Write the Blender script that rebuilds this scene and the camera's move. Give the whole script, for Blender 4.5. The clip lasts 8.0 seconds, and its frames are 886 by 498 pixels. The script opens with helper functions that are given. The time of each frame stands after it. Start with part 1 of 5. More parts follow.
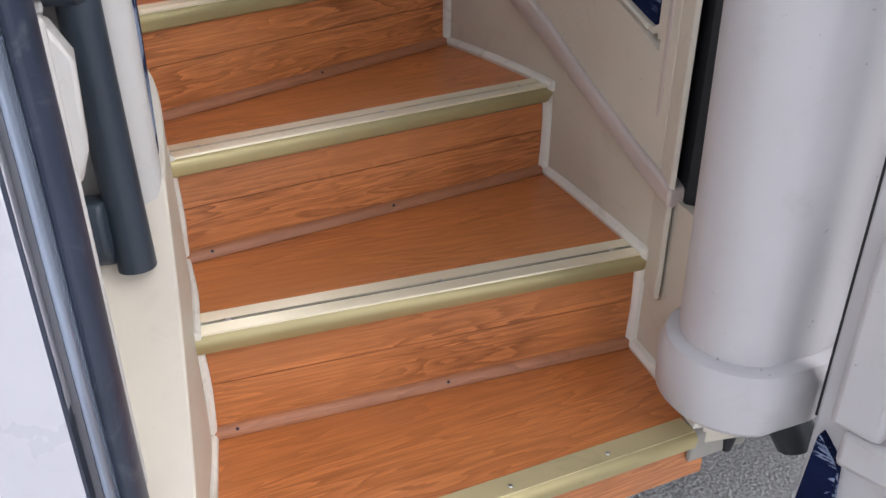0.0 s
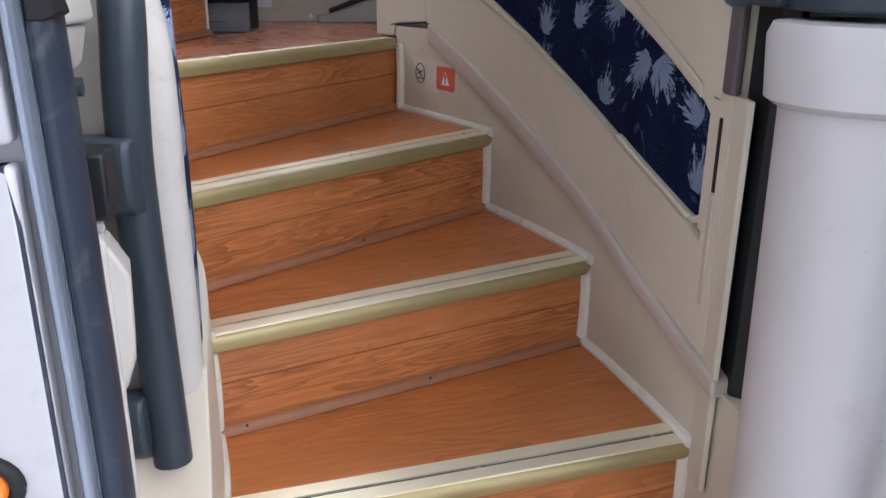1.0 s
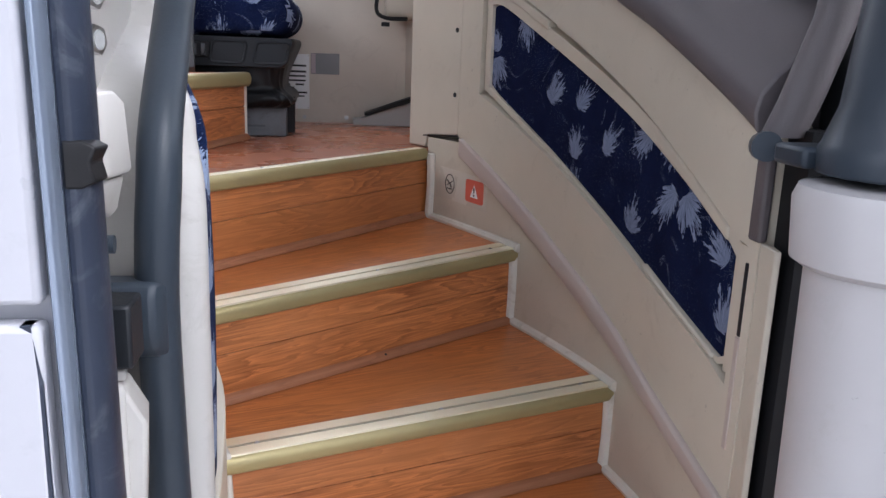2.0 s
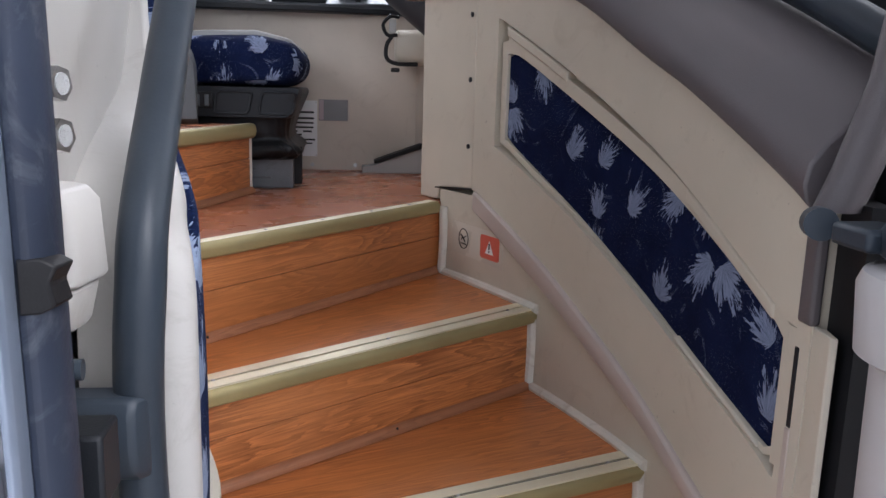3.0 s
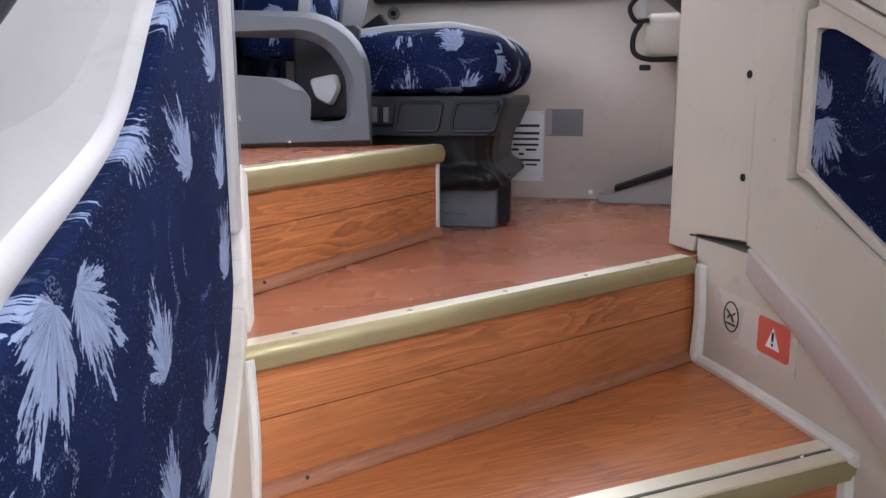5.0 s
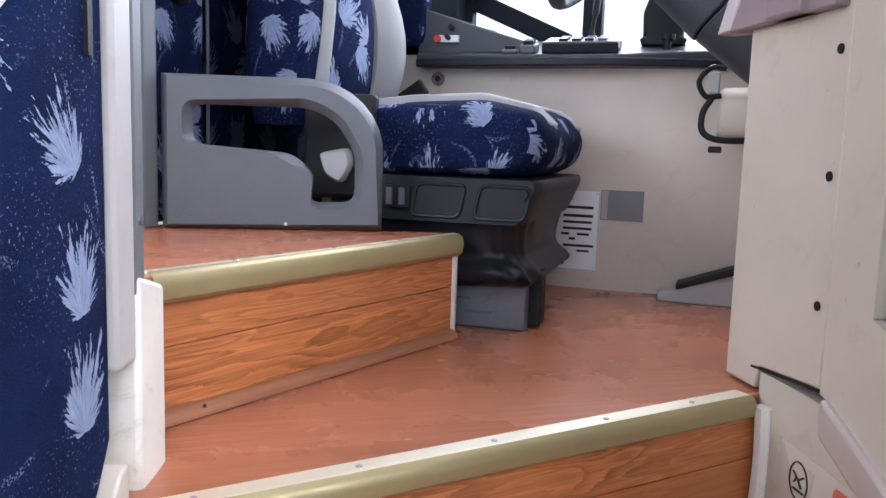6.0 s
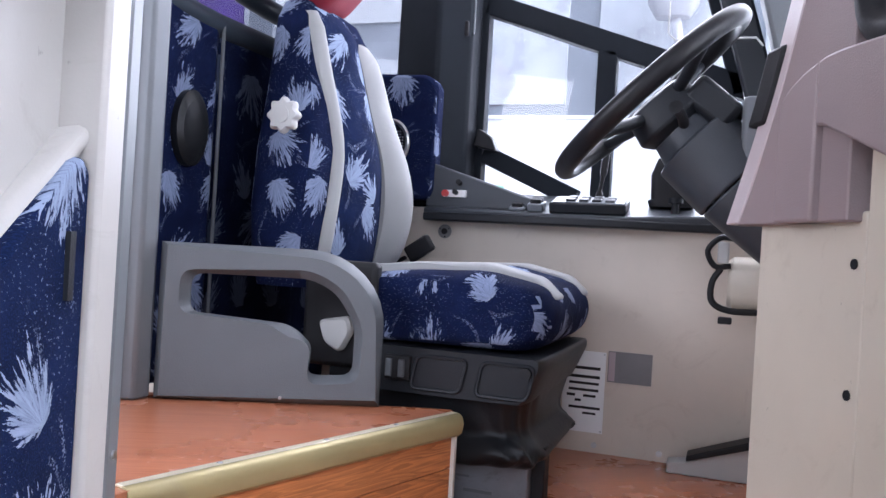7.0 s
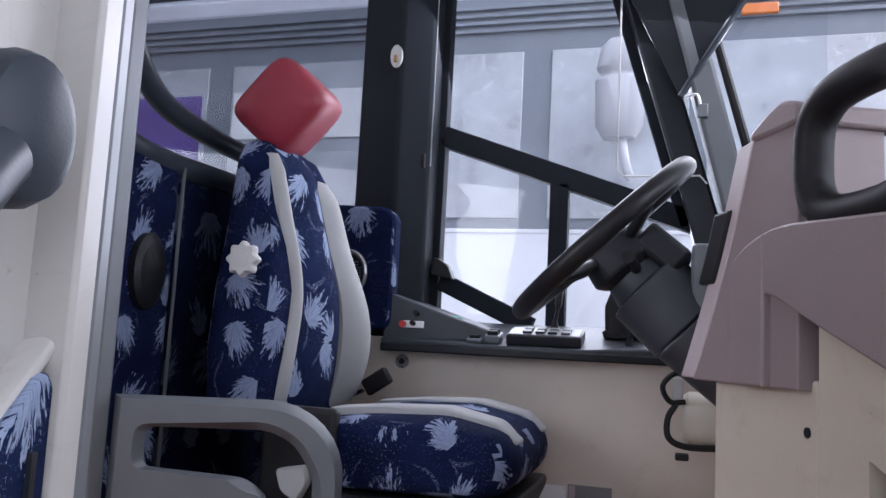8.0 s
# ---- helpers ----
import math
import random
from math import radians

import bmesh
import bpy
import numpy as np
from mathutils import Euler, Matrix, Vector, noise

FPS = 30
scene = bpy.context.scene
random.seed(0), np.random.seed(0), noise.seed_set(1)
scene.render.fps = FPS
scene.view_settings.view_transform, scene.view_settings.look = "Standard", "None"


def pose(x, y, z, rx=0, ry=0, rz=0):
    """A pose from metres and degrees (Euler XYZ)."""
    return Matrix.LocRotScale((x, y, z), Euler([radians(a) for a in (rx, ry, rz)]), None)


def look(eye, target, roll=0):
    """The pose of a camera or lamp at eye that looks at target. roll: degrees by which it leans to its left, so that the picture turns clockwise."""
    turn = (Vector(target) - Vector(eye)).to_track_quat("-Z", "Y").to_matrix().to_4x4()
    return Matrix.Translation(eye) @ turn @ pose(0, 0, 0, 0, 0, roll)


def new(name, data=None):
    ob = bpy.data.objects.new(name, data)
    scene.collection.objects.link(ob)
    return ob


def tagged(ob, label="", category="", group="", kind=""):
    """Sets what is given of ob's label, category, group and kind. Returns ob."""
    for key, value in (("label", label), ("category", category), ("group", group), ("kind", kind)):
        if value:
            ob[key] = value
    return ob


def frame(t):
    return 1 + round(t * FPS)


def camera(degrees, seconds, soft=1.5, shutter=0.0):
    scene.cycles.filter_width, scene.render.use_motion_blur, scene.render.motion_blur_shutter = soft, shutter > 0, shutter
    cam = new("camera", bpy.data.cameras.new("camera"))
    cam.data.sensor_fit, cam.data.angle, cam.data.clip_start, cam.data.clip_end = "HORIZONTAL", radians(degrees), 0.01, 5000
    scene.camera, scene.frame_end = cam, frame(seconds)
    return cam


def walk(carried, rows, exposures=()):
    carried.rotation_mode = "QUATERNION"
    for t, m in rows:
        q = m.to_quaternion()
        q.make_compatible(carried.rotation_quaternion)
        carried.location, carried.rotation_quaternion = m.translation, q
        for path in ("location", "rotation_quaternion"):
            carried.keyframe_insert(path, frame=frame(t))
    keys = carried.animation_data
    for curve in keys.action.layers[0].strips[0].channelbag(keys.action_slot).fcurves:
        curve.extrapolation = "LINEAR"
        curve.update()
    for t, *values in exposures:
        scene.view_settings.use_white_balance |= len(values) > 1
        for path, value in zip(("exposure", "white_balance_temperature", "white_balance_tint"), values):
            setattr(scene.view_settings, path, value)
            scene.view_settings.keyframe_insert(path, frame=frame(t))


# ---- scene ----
cam = camera(57.5, 8.0)
PATH = [
    (0, (0.246, -0.665, 1.218), (0.626, 1.061, 0.283), 0.1),
    (0.5, (0.25, -0.629, 1.259), (0.598, 1.176, 0.47), 0.3),
    (1, (0.242, -0.625, 1.304), (0.567, 1.236, 0.649), 0.5),
    (1.5, (0.245, -0.617, 1.347), (0.533, 1.289, 0.811), 1.4),
    (2, (0.25, -0.606, 1.38), (0.513, 1.322, 0.914), 2.2),
    (2.2, (0.25, -0.592, 1.393), (0.506, 1.342, 0.951), 2.4),
    (3.3, (0.26, -0.419, 1.428), (0.467, 1.533, 1.042), 0.7),
    (3.5, (0.28, -0.363, 1.423), (0.423, 1.595, 1.04), 0.3),
    (4, (0.324, -0.215, 1.418), (0.251, 1.741, 1.01), -0.5),
    (5.5, (0.396, 0.322, 1.428), (-0.151, 2.214, 1.084), 0.7),
    (6, (0.434, 0.435, 1.472), (-0.207, 2.312, 1.213), 1.8),
    (6.5, (0.435, 0.479, 1.534), (-0.246, 2.355, 1.397), 2.6),
    (7, (0.426, 0.482, 1.594), (-0.253, 2.363, 1.592), 3.4),
    (7.5, (0.417, 0.473, 1.653), (-0.21, 2.367, 1.799), 3.5),
    (8, (0.413, 0.459, 1.691), (-0.161, 2.361, 1.921), 3.0),
]
walk(cam, [(t, look(eye, target, roll)) for t, eye, target, roll in PATH],
     exposures=[(0.0, 1.2, 6150, 13), (2.0, 1.35, 5900, 13), (3.4, 1.2, 6050, 13), (4.0, 1.45, 5950, 14), (5.5, 1.8, 5800, 17), (6.5, 2.05, 5700, 16), (7.2, 1.75, 5750, 17), (7.5, 1.58, 5750, 17), (8.0, 1.08, 5800, 17)])


# ---------------------------------------------------------------- world, sun, exposure
world = bpy.data.worlds.new("overcast_sky")
scene.world = world
world.use_nodes = True
wn = world.node_tree
sky = wn.nodes.new("ShaderNodeTexSky")
sky.sky_type, sky.sun_disc = "NISHITA", False
sky.sun_elevation, sky.sun_rotation = radians(47), radians(114)
sky.air_density, sky.dust_density = 1.0, 4.0
grey = wn.nodes.new("ShaderNodeHueSaturation")
grey.inputs["Saturation"].default_value = 0.25
wn.links.new(sky.outputs[0], grey.inputs["Color"])
wn.links.new(grey.outputs[0], wn.nodes["Background"].inputs[0])
wn.nodes["Background"].inputs[1].default_value = 0.15
sun = new("sun", bpy.data.lights.new("sun", "SUN"))
sun.data.energy, sun.data.angle, sun.data.color = 0.5, radians(50), (1.0, 0.985, 0.97)
sun.matrix_world = look((5.0, -1.0, 7.0), (0, 1.2, 1.2))
scene.view_settings.exposure = 1.0
# daylight through the windscreen
screen_light = new("windscreen_daylight", bpy.data.lights.new("windscreen_daylight", "AREA"))
screen_light.data.shape, screen_light.data.size, screen_light.data.size_y = "RECTANGLE", 2.3, 1.4
screen_light.data.energy, screen_light.data.color = 6.0, (1.0, 0.98, 0.97)
screen_light.matrix_world = look((1.72, 1.35, 2.15), (0.0, 1.35, 1.75))
# daylight through the driver's side window
side_light = new("side_window_daylight", bpy.data.lights.new("side_window_daylight", "AREA"))
side_light.data.shape, side_light.data.size, side_light.data.size_y = "RECTANGLE", 1.0, 1.0
side_light.data.energy, side_light.data.color = 11.0, (1.0, 0.98, 1.0)
side_light.matrix_world = look((0.25, 2.70, 2.25), (0.15, 1.2, 1.3))
# daylight through the passenger windows behind the doorway
rear_light = new("rear_window_daylight", bpy.data.lights.new("rear_window_daylight", "AREA"))
rear_light.data.shape, rear_light.data.size, rear_light.data.size_y = "RECTANGLE", 2.4, 0.9
rear_light.data.energy, rear_light.data.color = 13.0, (1.0, 0.98, 0.97)
rear_light.matrix_world = look((-1.7, 0.06, 2.32), (-0.6, 1.6, 1.6))


# ---------------------------------------------------------------- materials
def nodes_of(name):
    m = bpy.data.materials.new(name)
    m.use_nodes = True
    t = m.node_tree
    return m, t, t.nodes["Principled BSDF"]


def nd(t, kind, **props):
    n = t.nodes.new(kind)
    for k, v in props.items():
        if k == "op":
            n.operation = v
        elif k == "feature":
            n.feature = v
        elif k == "dims":
            n.voronoi_dimensions = v
        elif k == "ndims":
            n.noise_dimensions = v
        elif k == "data":
            n.data_type = v
    return n


def wire(t, a, b):
    t.links.new(a, b)


def mth(t, op, a, b=None, c=None):
    n = nd(t, "ShaderNodeMath", op=op)
    for i, v in enumerate((a, b, c)):
        if v is None:
            continue
        if isinstance(v, (int, float)):
            n.inputs[i].default_value = v
        else:
            wire(t, v, n.inputs[i])
    return n.outputs[0]


def mixc(t, fac, a, b):
    n = nd(t, "ShaderNodeMix", data="RGBA")
    for i, v in ((0, fac), (6, a), (7, b)):
        if isinstance(v, (int, float)):
            n.inputs[i].default_value = v
        elif isinstance(v, tuple):
            n.inputs[i].default_value = (*v, 1.0)
        else:
            wire(t, v, n.inputs[i])
    return n.outputs[2]


def ramp(t, fac, a, b):
    n = nd(t, "ShaderNodeMapRange")
    n.inputs[1].default_value, n.inputs[2].default_value = a, b
    wire(t, fac, n.inputs[0])
    return n.outputs[0]


def noise_of(t, vec, scale, detail=3.0, rough=0.55, distort=0.0):
    n = nd(t, "ShaderNodeTexNoise")
    n.inputs["Scale"].default_value, n.inputs["Detail"].default_value = scale, detail
    n.inputs["Roughness"].default_value, n.inputs["Distortion"].default_value = rough, distort
    wire(t, vec, n.inputs["Vector"])
    return n.outputs[0]


def surface(name, colour, rough=0.5, metal=0.0, vary=0.12, dirt=None, grain=180.0, bump=0.08, coat=0.0, spots=0.0, spec=0.5):
    """A painted, plastic or metal surface: broad stains, fine grain and relief."""
    m, t, p = nodes_of(name)
    co = nd(t, "ShaderNodeTexCoord").outputs["Object"]
    broad, fine = noise_of(t, co, 4.0, 5.0, 0.6), noise_of(t, co, grain, 2.0)
    dark = tuple(c * (1 - 1.6 * vary) for c in colour)
    lite = tuple(min(1.0, c * (1 + 0.5 * vary)) for c in colour)
    col = mixc(t, ramp(t, broad, 0.3, 0.7), dark, lite)
    if dirt:
        smear = noise_of(t, co, 9.0, 8.0, 0.7, 1.5)
        col = mixc(t, ramp(t, smear, 0.56, 0.78), col, dirt)
    if spots:
        chips = noise_of(t, co, 55.0, 4.0, 0.6)
        col = mixc(t, mth(t, "MULTIPLY", ramp(t, chips, 0.70, 0.74), spots), col, (0.06, 0.05, 0.045))
    wire(t, col, p.inputs["Base Color"])
    wire(t, mth(t, "MULTIPLY_ADD", broad, 0.25, rough - 0.12), p.inputs["Roughness"])
    p.inputs["Metallic"].default_value = metal
    p.inputs["Specular IOR Level"].default_value = spec if max(colour) > 0.06 else min(spec, 0.3)
    p.inputs["Coat Weight"].default_value = coat
    b = nd(t, "ShaderNodeBump")
    b.inputs["Strength"].default_value, b.inputs["Distance"].default_value = bump, 0.002
    wire(t, fine, b.inputs["Height"])
    wire(t, b.outputs[0], p.inputs["Normal"])
    return m


def wood(name, light, dark, rough=0.42, board=0.094, worn=0.3, figure=0.62, rings_n=9.0, line=1.15):
    """Oak-look laminate: u runs along the grain, v across it, both in metres."""
    m, t, p = nodes_of(name)
    uv = nd(t, "ShaderNodeUVMap").outputs[0]
    info = nd(t, "ShaderNodeObjectInfo").outputs["Random"]
    sep = nd(t, "ShaderNodeSeparateXYZ")
    wire(t, uv, sep.inputs[0])
    u, v = sep.outputs[0], sep.outputs[1]
    row = mth(t, "FLOOR", mth(t, "DIVIDE", v, board))
    seed = nd(t, "ShaderNodeTexWhiteNoise")
    seed.noise_dimensions = "2D"
    pair = nd(t, "ShaderNodeCombineXYZ")
    wire(t, row, pair.inputs[0])
    wire(t, mth(t, "MULTIPLY", info, 37.0), pair.inputs[1])
    wire(t, pair.outputs[0], seed.inputs["Vector"])
    off = mth(t, "MULTIPLY", seed.outputs[0], 9.0)
    vec = nd(t, "ShaderNodeCombineXYZ")
    wire(t, mth(t, "ADD", mth(t, "MULTIPLY", u, 2.6), off), vec.inputs[0])
    wire(t, mth(t, "ADD", mth(t, "MULTIPLY", v, 22.0), off), vec.inputs[1])
    wire(t, off, vec.inputs[2])
    field = noise_of(t, vec.outputs[0], 1.0, 2.0, 0.5, 0.4)
    vec2 = nd(t, "ShaderNodeCombineXYZ")
    wire(t, mth(t, "ADD", mth(t, "MULTIPLY", u, 9.0), off), vec2.inputs[0])
    wire(t, mth(t, "MULTIPLY", v, 420.0), vec2.inputs[1])
    pores = noise_of(t, vec2.outputs[0], 1.0, 3.0, 0.6)
    rough_field = mth(t, "ADD", field, mth(t, "MULTIPLY", mth(t, "SUBTRACT", pores, 0.5), 0.075))
    rings = mth(t, "POWER", mth(t, "FRACT", mth(t, "MULTIPLY", rough_field, rings_n)), line)
    broad = noise_of(t, uv, 5.0, 4.0, 0.6)
    col = mixc(t, mth(t, "MULTIPLY", mth(t, "MULTIPLY", rings, ramp(t, noise_of(t, uv, 3.5, 2.0), 0.25, 0.60)), figure), light, dark)
    col = mixc(t, mth(t, "MULTIPLY", ramp(t, pores, 0.46, 0.70), 0.55), col, dark)
    tone = mth(t, "MULTIPLY_ADD", seed.outputs[0], 0.6, 0.0)
    col = mixc(t, tone, col, tuple(c * 0.62 for c in light))
    streak = nd(t, "ShaderNodeCombineXYZ")
    wire(t, mth(t, "MULTIPLY", u, 2.2), streak.inputs[0])
    wire(t, mth(t, "ADD", mth(t, "MULTIPLY", v, 75.0), off), streak.inputs[1])
    col = mixc(t, mth(t, "MULTIPLY", ramp(t, noise_of(t, streak.outputs[0], 1.0, 4.0, 0.65), 0.42, 0.66), 0.6 * max(figure, 0.9)), col, tuple(0.45 * p + 0.55 * q for p, q in zip(light, dark)))
    col = mixc(t, mth(t, "MULTIPLY", ramp(t, broad, 0.5, 0.8), worn), col, (0.36, 0.22, 0.15))
    wire(t, col, p.inputs["Base Color"])
    wire(t, mth(t, "MULTIPLY_ADD", broad, 0.3, rough - 0.15), p.inputs["Roughness"])
    b = nd(t, "ShaderNodeBump")
    b.inputs["Strength"].default_value, b.inputs["Distance"].default_value = 0.12, 0.001
    wire(t, pores, b.inputs["Height"])
    wire(t, b.outputs[0], p.inputs["Normal"])
    return m


def fabric(name, ground, motif, scale=7.6, dust=1.0):
    """Woven navy moquette: pale brushed leaves with spread fingers, dotted arcs and fine flecks. The map is in metres."""
    m, t, p = nodes_of(name)
    uv = nd(t, "ShaderNodeUVMap").outputs[0]
    grid = nd(t, "ShaderNodeVectorMath", op="SCALE")
    wire(t, uv, grid.inputs[0])
    grid.inputs["Scale"].default_value = scale
    cell = nd(t, "ShaderNodeTexVoronoi", dims="2D")
    cell.inputs["Scale"].default_value, cell.inputs["Randomness"].default_value = 1.0, 0.55
    wire(t, grid.outputs[0], cell.inputs["Vector"])
    diff = nd(t, "ShaderNodeVectorMath", op="SUBTRACT")
    wire(t, grid.outputs[0], diff.inputs[0])
    wire(t, cell.outputs["Position"], diff.inputs[1])
    sep, rnd = nd(t, "ShaderNodeSeparateXYZ"), nd(t, "ShaderNodeSeparateXYZ")
    wire(t, diff.outputs[0], sep.inputs[0])
    wire(t, cell.outputs["Color"], rnd.inputs[0])
    # each leaf is turned by its own angle and spreads from a root at its lower end
    turn = mth(t, "ADD", mth(t, "MULTIPLY_ADD", rnd.outputs[0], 1.9, -0.95), mth(t, "MULTIPLY", mth(t, "GREATER_THAN", rnd.outputs[1], 0.62), 3.14159))
    ca, sa = mth(t, "COSINE", turn), mth(t, "SINE", turn)
    x = mth(t, "SUBTRACT", mth(t, "MULTIPLY", sep.outputs[0], ca), mth(t, "MULTIPLY", sep.outputs[1], sa))
    y = mth(t, "ADD", mth(t, "MULTIPLY", sep.outputs[0], sa), mth(t, "MULTIPLY", sep.outputs[1], ca))
    x = mth(t, "MULTIPLY", x, mth(t, "MULTIPLY_ADD", rnd.outputs[2], 0.80, 1.0))
    y = mth(t, "ADD", y, 0.27)
    rad = mth(t, "SQRT", mth(t, "ADD", mth(t, "MULTIPLY", x, x), mth(t, "MULTIPLY", y, y)))
    ang = mth(t, "ARCTAN2", x, y)
    # brush streaks run outwards along the fingers
    polar = nd(t, "ShaderNodeCombineXYZ")
    wire(t, mth(t, "MULTIPLY", ang, 6.2), polar.inputs[0])
    wire(t, mth(t, "MULTIPLY", rad, 2.4), polar.inputs[1])
    wire(t, mth(t, "MULTIPLY", rnd.outputs[2], 40.0), polar.inputs[2])
    streak = noise_of(t, polar.outputs[0], 1.6, 3.0, 0.72)
    fork = noise_of(t, polar.outputs[0], 0.75, 1.0, 0.5)
    fine = noise_of(t, uv, 420.0, 2.0, 0.7)
    bow = mth(t, "MULTIPLY", mth(t, "MULTIPLY", ang, ang), -0.20)
    reach = mth(t, "MULTIPLY", mth(t, "ADD", bow, mth(t, "MULTIPLY_ADD", rnd.outputs[1], 0.14, 0.60)), mth(t, "ADD", mth(t, "MULTIPLY_ADD", streak, 2.3, -0.40), mth(t, "MULTIPLY_ADD", fork, 1.0, -0.44)))
    edge = mth(t, "ADD", mth(t, "SUBTRACT", reach, rad), mth(t, "MULTIPLY_ADD", fine, 0.16, -0.08))
    leaf = ramp(t, edge, -0.006, 0.014)
    leaf = mth(t, "MULTIPLY", leaf, ramp(t, mth(t, "ADD", fine, mth(t, "MULTIPLY", streak, 0.5)), 0.48, 0.60))
    leaf = mth(t, "MULTIPLY", leaf, mth(t, "GREATER_THAN", rnd.outputs[2], 0.17))
    # arcs of dots
    ring = nd(t, "ShaderNodeTexVoronoi", dims="2D")
    ring.inputs["Scale"].default_value, ring.inputs["Randomness"].default_value = 4.5, 1.0
    warp = nd(t, "ShaderNodeVectorMath", op="ADD")
    wire(t, uv, warp.inputs[0])
    shift = nd(t, "ShaderNodeCombineXYZ")
    for i, sc in enumerate((5.0, 7.0)):
        wire(t, mth(t, "MULTIPLY", noise_of(t, uv, sc, 1.0), 0.16), shift.inputs[i])
    wire(t, shift.outputs[0], warp.inputs[1])
    wire(t, warp.outputs[0], ring.inputs["Vector"])
    away = mth(t, "FRACT", mth(t, "MULTIPLY", ring.outputs["Distance"], 4.2))
    line = mth(t, "LESS_THAN", mth(t, "ABSOLUTE", mth(t, "SUBTRACT", away, 0.5)), 0.075)
    dots = mth(t, "GREATER_THAN", noise_of(t, uv, 400.0, 1.0), 0.54)
    gate = ramp(t, noise_of(t, uv, 17.0, 1.0), 0.52, 0.60)
    arcs = mth(t, "MULTIPLY", mth(t, "MULTIPLY", line, dots), gate)
    flecks = mth(t, "MULTIPLY", mth(t, "GREATER_THAN", noise_of(t, uv, 260.0, 2.0, 0.7), 0.64), ramp(t, noise_of(t, uv, 9.0, 2.0), 0.42, 0.62))
    fac = mth(t, "MAXIMUM", leaf, mth(t, "MULTIPLY", mth(t, "MAXIMUM", arcs, flecks), 0.55 * dust))
    patch = noise_of(t, uv, 14.0, 4.0, 0.65)
    base = mixc(t, ramp(t, patch, 0.35, 0.65), tuple(c * 0.55 for c in ground), ground)
    base = mixc(t, mth(t, "MULTIPLY", ramp(t, noise_of(t, uv, 600.0, 1.0), 0.45, 0.7), 0.35), base, tuple(c * 2.2 for c in ground))
    tone = mixc(t, ramp(t, streak, 0.35, 0.65), tuple(c * 0.62 for c in motif), motif)
    wire(t, mixc(t, fac, base, tone), p.inputs["Base Color"])
    p.inputs["Roughness"].default_value = 0.95
    p.inputs["Specular IOR Level"].default_value = 0.08
    b = nd(t, "ShaderNodeBump")
    b.inputs["Strength"].default_value, b.inputs["Distance"].default_value = 0.35, 0.001
    wire(t, noise_of(t, uv, 700.0, 2.0), b.inputs["Height"])
    wire(t, b.outputs[0], p.inputs["Normal"])
    return m


def glass(name, tint=(1, 1, 1), rough=0.0):
    m, t, p = nodes_of(name)
    t.nodes.remove(p)
    mix, clear, gloss, fres = (nd(t, k) for k in ("ShaderNodeMixShader", "ShaderNodeBsdfTransparent", "ShaderNodeBsdfGlossy", "ShaderNodeFresnel"))
    fres.inputs[0].default_value = 1.45
    clear.inputs[0].default_value = (*tint, 1)
    gloss.inputs["Roughness"].default_value = rough
    wire(t, fres.outputs[0], mix.inputs[0])
    wire(t, clear.outputs[0], mix.inputs[1])
    wire(t, gloss.outputs[0], mix.inputs[2])
    wire(t, mix.outputs[0], t.nodes["Material Output"].inputs[0])
    return m


def ground_mat(name):
    m, t, p = nodes_of(name)
    co = nd(t, "ShaderNodeTexCoord").outputs["Object"]
    v = nd(t, "ShaderNodeTexVoronoi")
    v.inputs["Scale"].default_value = 130.0
    wire(t, co, v.inputs["Vector"])
    col = mixc(t, ramp(t, noise_of(t, co, 150.0, 3.0, 0.7), 0.35, 0.65), (0.36, 0.355, 0.35), (0.80, 0.79, 0.78))
    col = mixc(t, mth(t, "MULTIPLY", noise_of(t, co, 3.0, 4.0), 0.5), col, (0.34, 0.33, 0.32))
    wire(t, col, p.inputs["Base Color"])
    p.inputs["Roughness"].default_value = 0.9
    b = nd(t, "ShaderNodeBump")
    b.inputs["Strength"].default_value, b.inputs["Distance"].default_value = 0.8, 0.004
    wire(t, v.outputs["Distance"], b.inputs["Height"])
    wire(t, b.outputs[0], p.inputs["Normal"])
    return m


OAK = wood("oak_laminate_riser", (0.68, 0.255, 0.082), (0.12, 0.028, 0.008), 0.42, 0.094, 0.10, 0.90, 11.0, 1.3)
OAK_TREAD = wood("oak_laminate_tread", (0.70, 0.245, 0.072), (0.17, 0.042, 0.012), 0.36, 0.072, 0.12, 0.85, 9.0, 1.5)
OAK_FLOOR = wood("oak_laminate_worn_floor", (0.52, 0.195, 0.098), (0.15, 0.042, 0.020), 0.27, 0.10, 0.0, 0.14)
COVE = wood("brown_cove_strip", (0.44, 0.185, 0.088), (0.17, 0.062, 0.028), 0.50, 0.2, 0.05)
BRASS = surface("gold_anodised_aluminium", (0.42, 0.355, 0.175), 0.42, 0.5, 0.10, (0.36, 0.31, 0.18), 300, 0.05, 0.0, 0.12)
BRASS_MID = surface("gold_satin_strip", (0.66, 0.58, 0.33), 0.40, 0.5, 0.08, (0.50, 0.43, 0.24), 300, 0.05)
# same gold metal, its base colour paled to carry the sky's gleam
BRASS_GLEAM = surface("gold_anodised_gleam", (0.95, 0.89, 0.68), 0.34, 0.62, 0.04, None, 300, 0.0)
STEEL = surface("screw_steel", (0.6, 0.6, 0.6), 0.3, 1.0)
CREAM = surface("cream_moulded_plastic", (0.56, 0.51, 0.42), 0.45, 0.0, 0.05, (0.46, 0.41, 0.33), 260, 0.10, 0.0, 0.3)
RIDGE = surface("rose_grey_trim", (0.47, 0.40, 0.36), 0.40, 0.0, 0.06, None, 260, 0.06)
